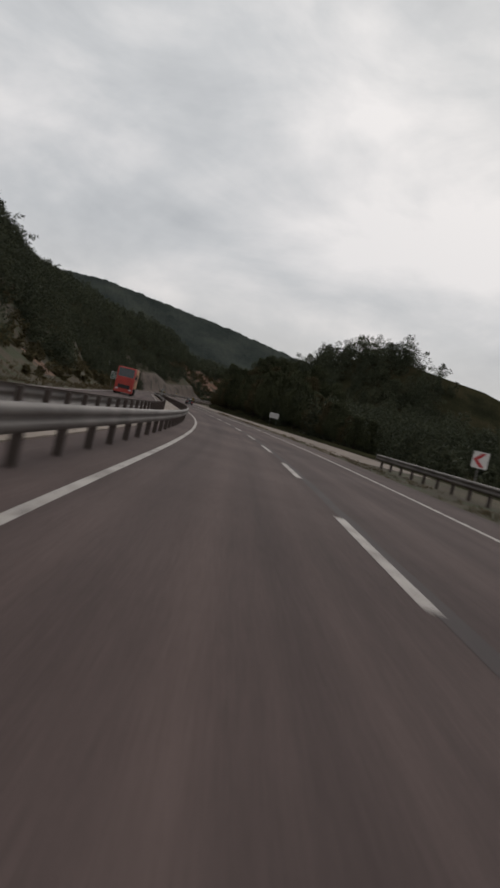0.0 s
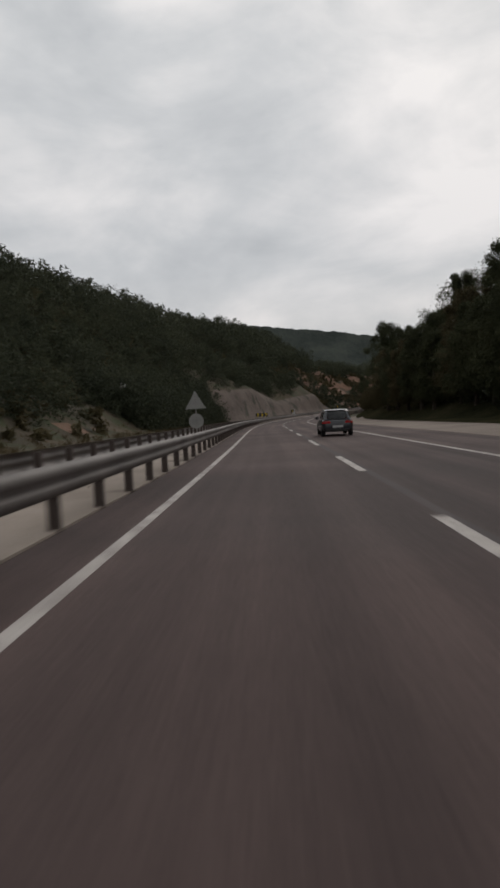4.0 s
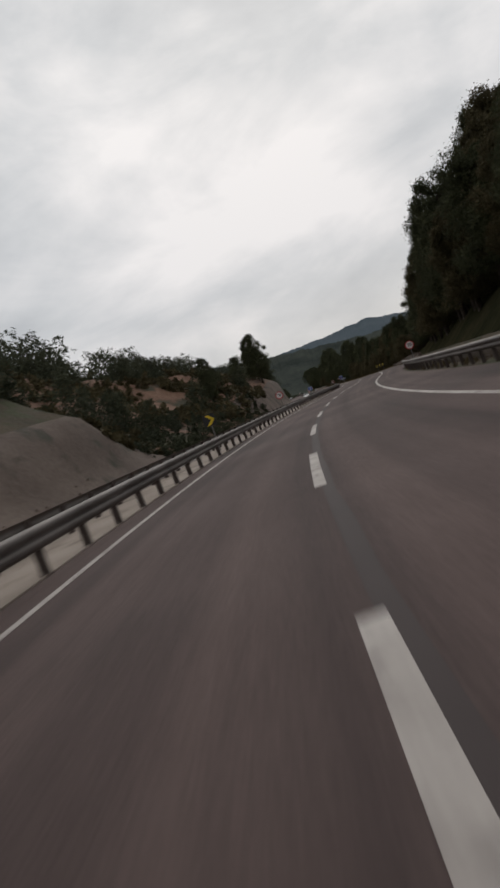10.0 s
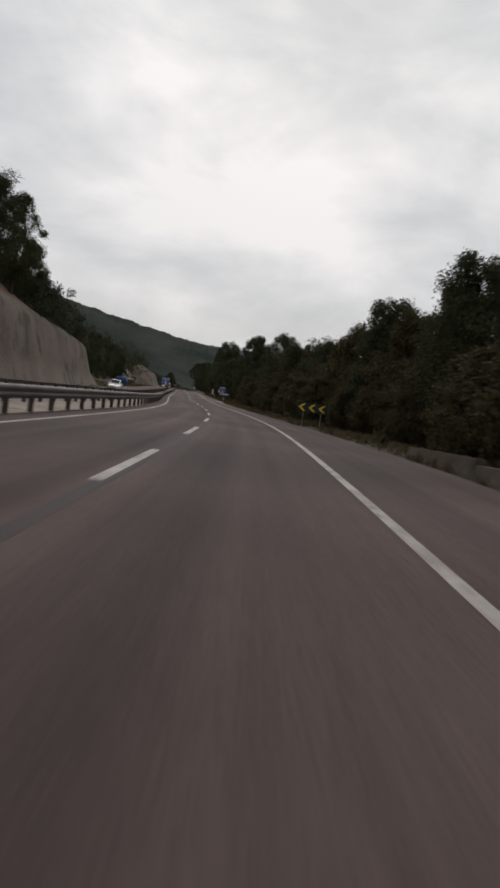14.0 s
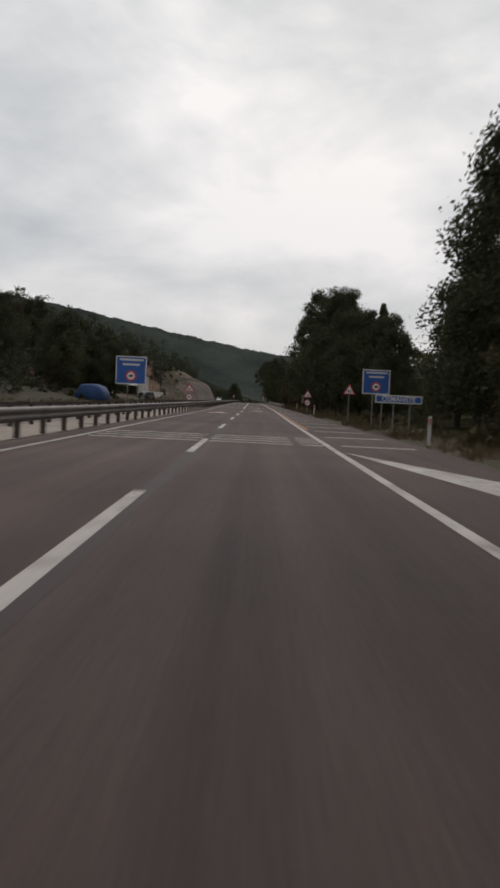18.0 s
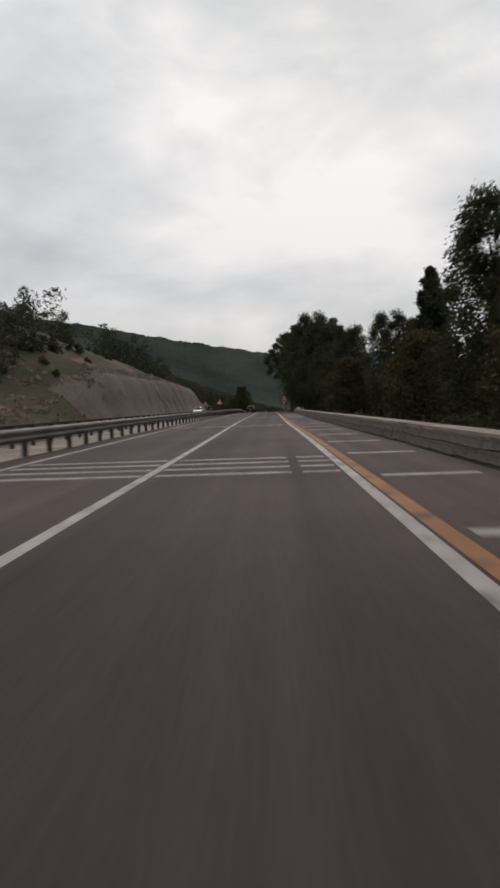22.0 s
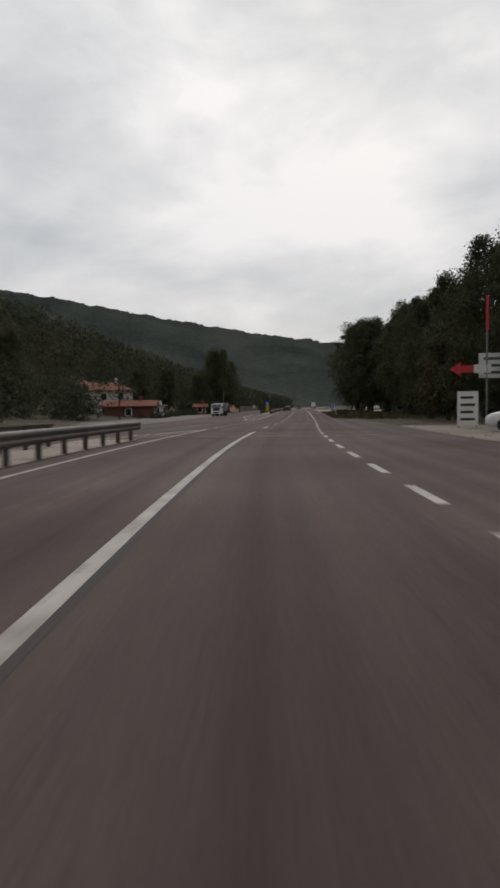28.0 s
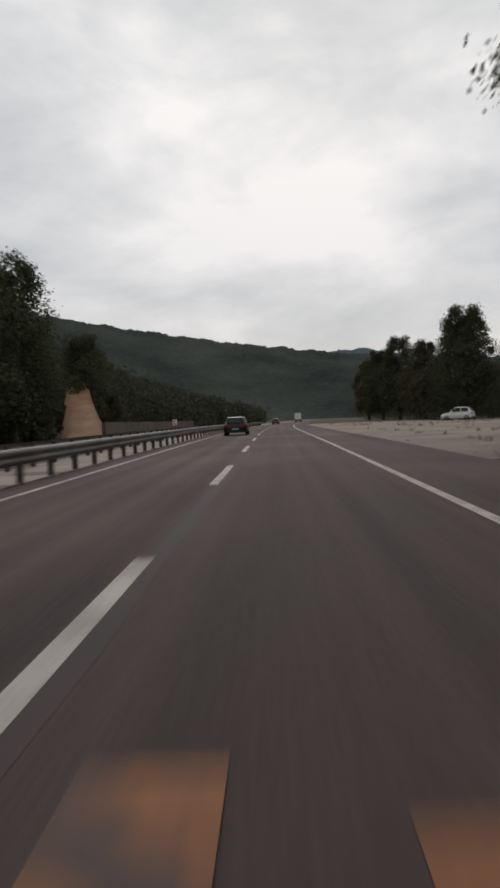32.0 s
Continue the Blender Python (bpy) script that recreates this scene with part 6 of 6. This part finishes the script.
def rubble(label, count, seed, s0, s1, u0, u1, low, high, mat):
    """Loose broken stones, each a jittered block, in one mesh."""
    rng = random.Random(seed)
    vs, fs = [], []
    for _ in range(count):
        s, u, r = rng.uniform(s0, s1), rng.uniform(u0, u1), rng.uniform(low, high)
        c = spot(s, u, ground_height(s, u) + r * 0.2)
        turn = Matrix.Rotation(rng.uniform(0, 6.3), 3, "Z")
        k = len(vs)
        for x, y, z in itertools.product((-1, 1), (-1, 1), (-1, 1)):
            vs.append(c + turn @ Vector((x * r * rng.uniform(0.5, 1), y * r * rng.uniform(0.4, 0.9), z * r * rng.uniform(0.3, 0.7))))
        fs += [tuple(k + i for i in q) for q in ((0, 1, 3, 2), (4, 6, 7, 5), (0, 4, 5, 1), (2, 3, 7, 6), (0, 2, 6, 4), (1, 5, 7, 3))]
    return tagged(mesh_object("rubble", vs, fs, [mat]), label, "rubble", kind="stuff")


g = empty("covered_heap", "blue tarpaulin drawn over a heap beside the verge", "tarpaulin", m=stand(631, -20.6, 0, -0.05))
bm = bmesh.new()
loft(bm, [[(x * k, y, z * h) for x, z in ((-2.0, 0.0), (2.0, 0.0), (1.9, 1.3), (1.3, 2.1), (0.2, 2.4), (-1.2, 2.2), (-1.9, 1.2))] for y, k, h in ((-0.2, 0.9, 0.86), (0.9, 1.0, 1.0), (2.4, 0.97, 0.95), (4.2, 1.0, 1.02), (5.0, 0.88, 0.8))])
part("cover", bm, TARP_BLUE, g, "sagging blue tarpaulin cover", smoothed=True)
rubble("pale broken stones on the bank below the cut", 420, 3, 690, 740, -26, -19.5, 0.08, 0.4, STONE)
for s0, s1, seed in ((740, 790, 12), (790, 830, 13), (830, 868, 14)):
    toe, bh, bw, rh, rd = LEFT((s0 + s1) / 2)
    rubble("pale broken stones along the top of the cut", 260, seed, s0, s1, -toe - bw - 2.2, -toe - bw - 0.2, 0.1, 0.38, STONE)
rubble("loose stones fallen at the foot of the cut", 500, 4, 265, 540, -16.6, -14.8, 0.04, 0.16, SHOTCRETE)
rubble("loose stones along the gravel verge", 700, 5, 380, 1000, 6.6, 9.5, 0.02, 0.06, GRAVEL)
rubble("small stones on the gravel area", 300, 6, 1000, 1110, 6.5, 30, 0.02, 0.05, GRAVEL)
rubble("stones and clods on the car park edge", 350, 7, 800, 940, 8.5, 26, 0.02, 0.07, GRAVEL)


def grass(label, count, seed, s0, s1, uf, h0, h1, mat, clump=0.0):
    """Narrow bent blades in tufts along a verge, in one mesh."""
    rng = np.random.default_rng(seed)
    vs, fs = [], []
    for _ in range(count):
        s = rng.uniform(s0, s1)
        a, b = uf(s)
        u = a + (b - a) * rng.random() ** 1.3
        if noise.noise(Vector((s * 0.25, u * 0.4, seed))) < clump:
            continue
        c = spot(s, u, ground_height(s, u) + 0.0)
        for _ in range(7):
            h = rng.uniform(h0, h1)
            t = rng.uniform(0, 6.28)
            base = c + Vector((rng.normal() * 0.1, rng.normal() * 0.1, 0))
            w = Vector((math.cos(t), math.sin(t), 0)) * 0.018
            lean = Vector((rng.normal() * 0.35, rng.normal() * 0.35, 1)) * h
            k = len(vs)
            vs += [base - w, base + w, base + lean * 0.55 + w * 0.7, base + lean * 0.55 - w * 0.7, base + lean + Vector((0, 0, -h * 0.15))]
            fs += [(k, k + 1, k + 2, k + 3), (k + 3, k + 2, k + 4)]
    return tagged(mesh_object("grass", vs, fs, [mat]), label, "grass", kind="stuff")


DRY_GRASS = foliage("dry_straw_grass", (0.055, 0.043, 0.024), (0.125, 0.095, 0.053))
GREEN_GRASS = foliage("dull_green_grass", (0.04, 0.045, 0.018), (0.09, 0.09, 0.04))
grass("dry straw grass on the first verge", 900, 41, -20, 150, lambda s: (EDGE(s)[0] + 0.3, EDGE(s)[0] + 2.2), 0.06, 0.2, DRY_GRASS, -0.1)
grass("dry straw grass along the wooded verge", 1500, 42, 262, 440, lambda s: (EDGE(s)[0] + 0.3, EDGE(s)[0] + 3), 0.1, 0.4, DRY_GRASS, 0.0)
grass("dry straw grass between road and trees", 6000, 43, 440, 812, lambda s: (EDGE(s)[0] + (0.9 if 655 < s < 784 else 0.25), EDGE(s)[0] + 5), 0.12, 0.5, DRY_GRASS, -0.15)
grass("dull green grass between road and trees", 2500, 44, 540, 812, lambda s: (EDGE(s)[0] + 1.0, EDGE(s)[0] + 6), 0.1, 0.35, GREEN_GRASS, 0.0)
grass("dry grass verge past the car park", 3200, 45, 938, 1004, lambda s: (EDGE(s)[0] + 0.2, EDGE(s)[0] + 12), 0.12, 0.5, DRY_GRASS, -0.15)
grass("dry grass islands on the gravel area", 450, 46, 1004, 1120, lambda s: (9, 32), 0.1, 0.35, DRY_GRASS, 0.18)
grass("dry grass at the foot of the slopes", 2600, 47, -20, 262, lambda s: (-14.6, -20), 0.15, 0.5, DRY_GRASS, -0.1)
grass("dry grass beside the village verge", 2600, 48, 540, 735, lambda s: (-14.6, -21), 0.15, 0.5, DRY_GRASS, -0.1)
grass("dull green weeds in the median dust", 900, 49, -20, 884, lambda s: (-6.1, -4.5), 0.05, 0.2, GREEN_GRASS, 0.12)
wood("shrubs", "dark hedge along the village verge", LEAF_FAR, scatter(77, 60, 960, 1004, -23.5, -20.5, 0.7, 1.6), 78, per=50, lobes=4, size=0.14)
wood("shrubs", "dark rounded bushes on the soil kerb", LEAF_OLIVE, scatter(51, 60, 936, 976, 9.5, 14, 0.4, 1.1) + scatter(73, 130, 978, 1002, 8.6, 15, 0.6, 1.25), 52, per=40, lobes=4, size=0.12)
wood("hill_wood", "dense dark trees closing the gravel area", LEAF_FAR, scatter(53, 330, 1092, 1300, 27, 70, 9, 14), 54, per=46, size=0.24)
wood("hill_wood", "dark undergrowth below the roadside trees", LEAF_FAR, scatter(55, 420, 836, 1012, 19, 36, 1.5, 3.5, lambda s, u: u > (22 if s < 945 else 19)), 56, per=40, lobes=4, size=0.2)
wood("hill_wood", "dark undergrowth behind the parapet", LEAF_FAR, scatter(57, 260, 740, 800, 9.5, 20, 1.8, 4.0), 58, per=44, lobes=4, size=0.16)
wood("hill_wood", "dark undergrowth below the tall trees", LEAF_FAR, scatter(59, 170, 1012, 1050, -27, -18.5, 1.5, 4.2), 60, per=60, lobes=4, size=0.2)
wood("hill_wood", "dark brush on the bank behind the wall", LEAF_FAR, scatter(61, 260, 1060, 1130, -44, -25.5, 2.5, 6.5), 62, per=60, lobes=5, size=0.22)
wood("shrubs", "dark brush at the foot of the red slope", LEAF_FAR, scatter(63, 420, 356, 412, -25, -15.8, 0.5, 1.7), 64, per=40, lobes=4, size=0.14)
wood("shrubs", "dark brush on the village slope", LEAF_FAR, scatter(65, 700, 640, 800, -75, -24, 0.8, 2.6, lambda s, u: LEFT(s)[0] + LEFT(s)[2] + 2 < -u), 66, per=36, lobes=4, size=0.2)
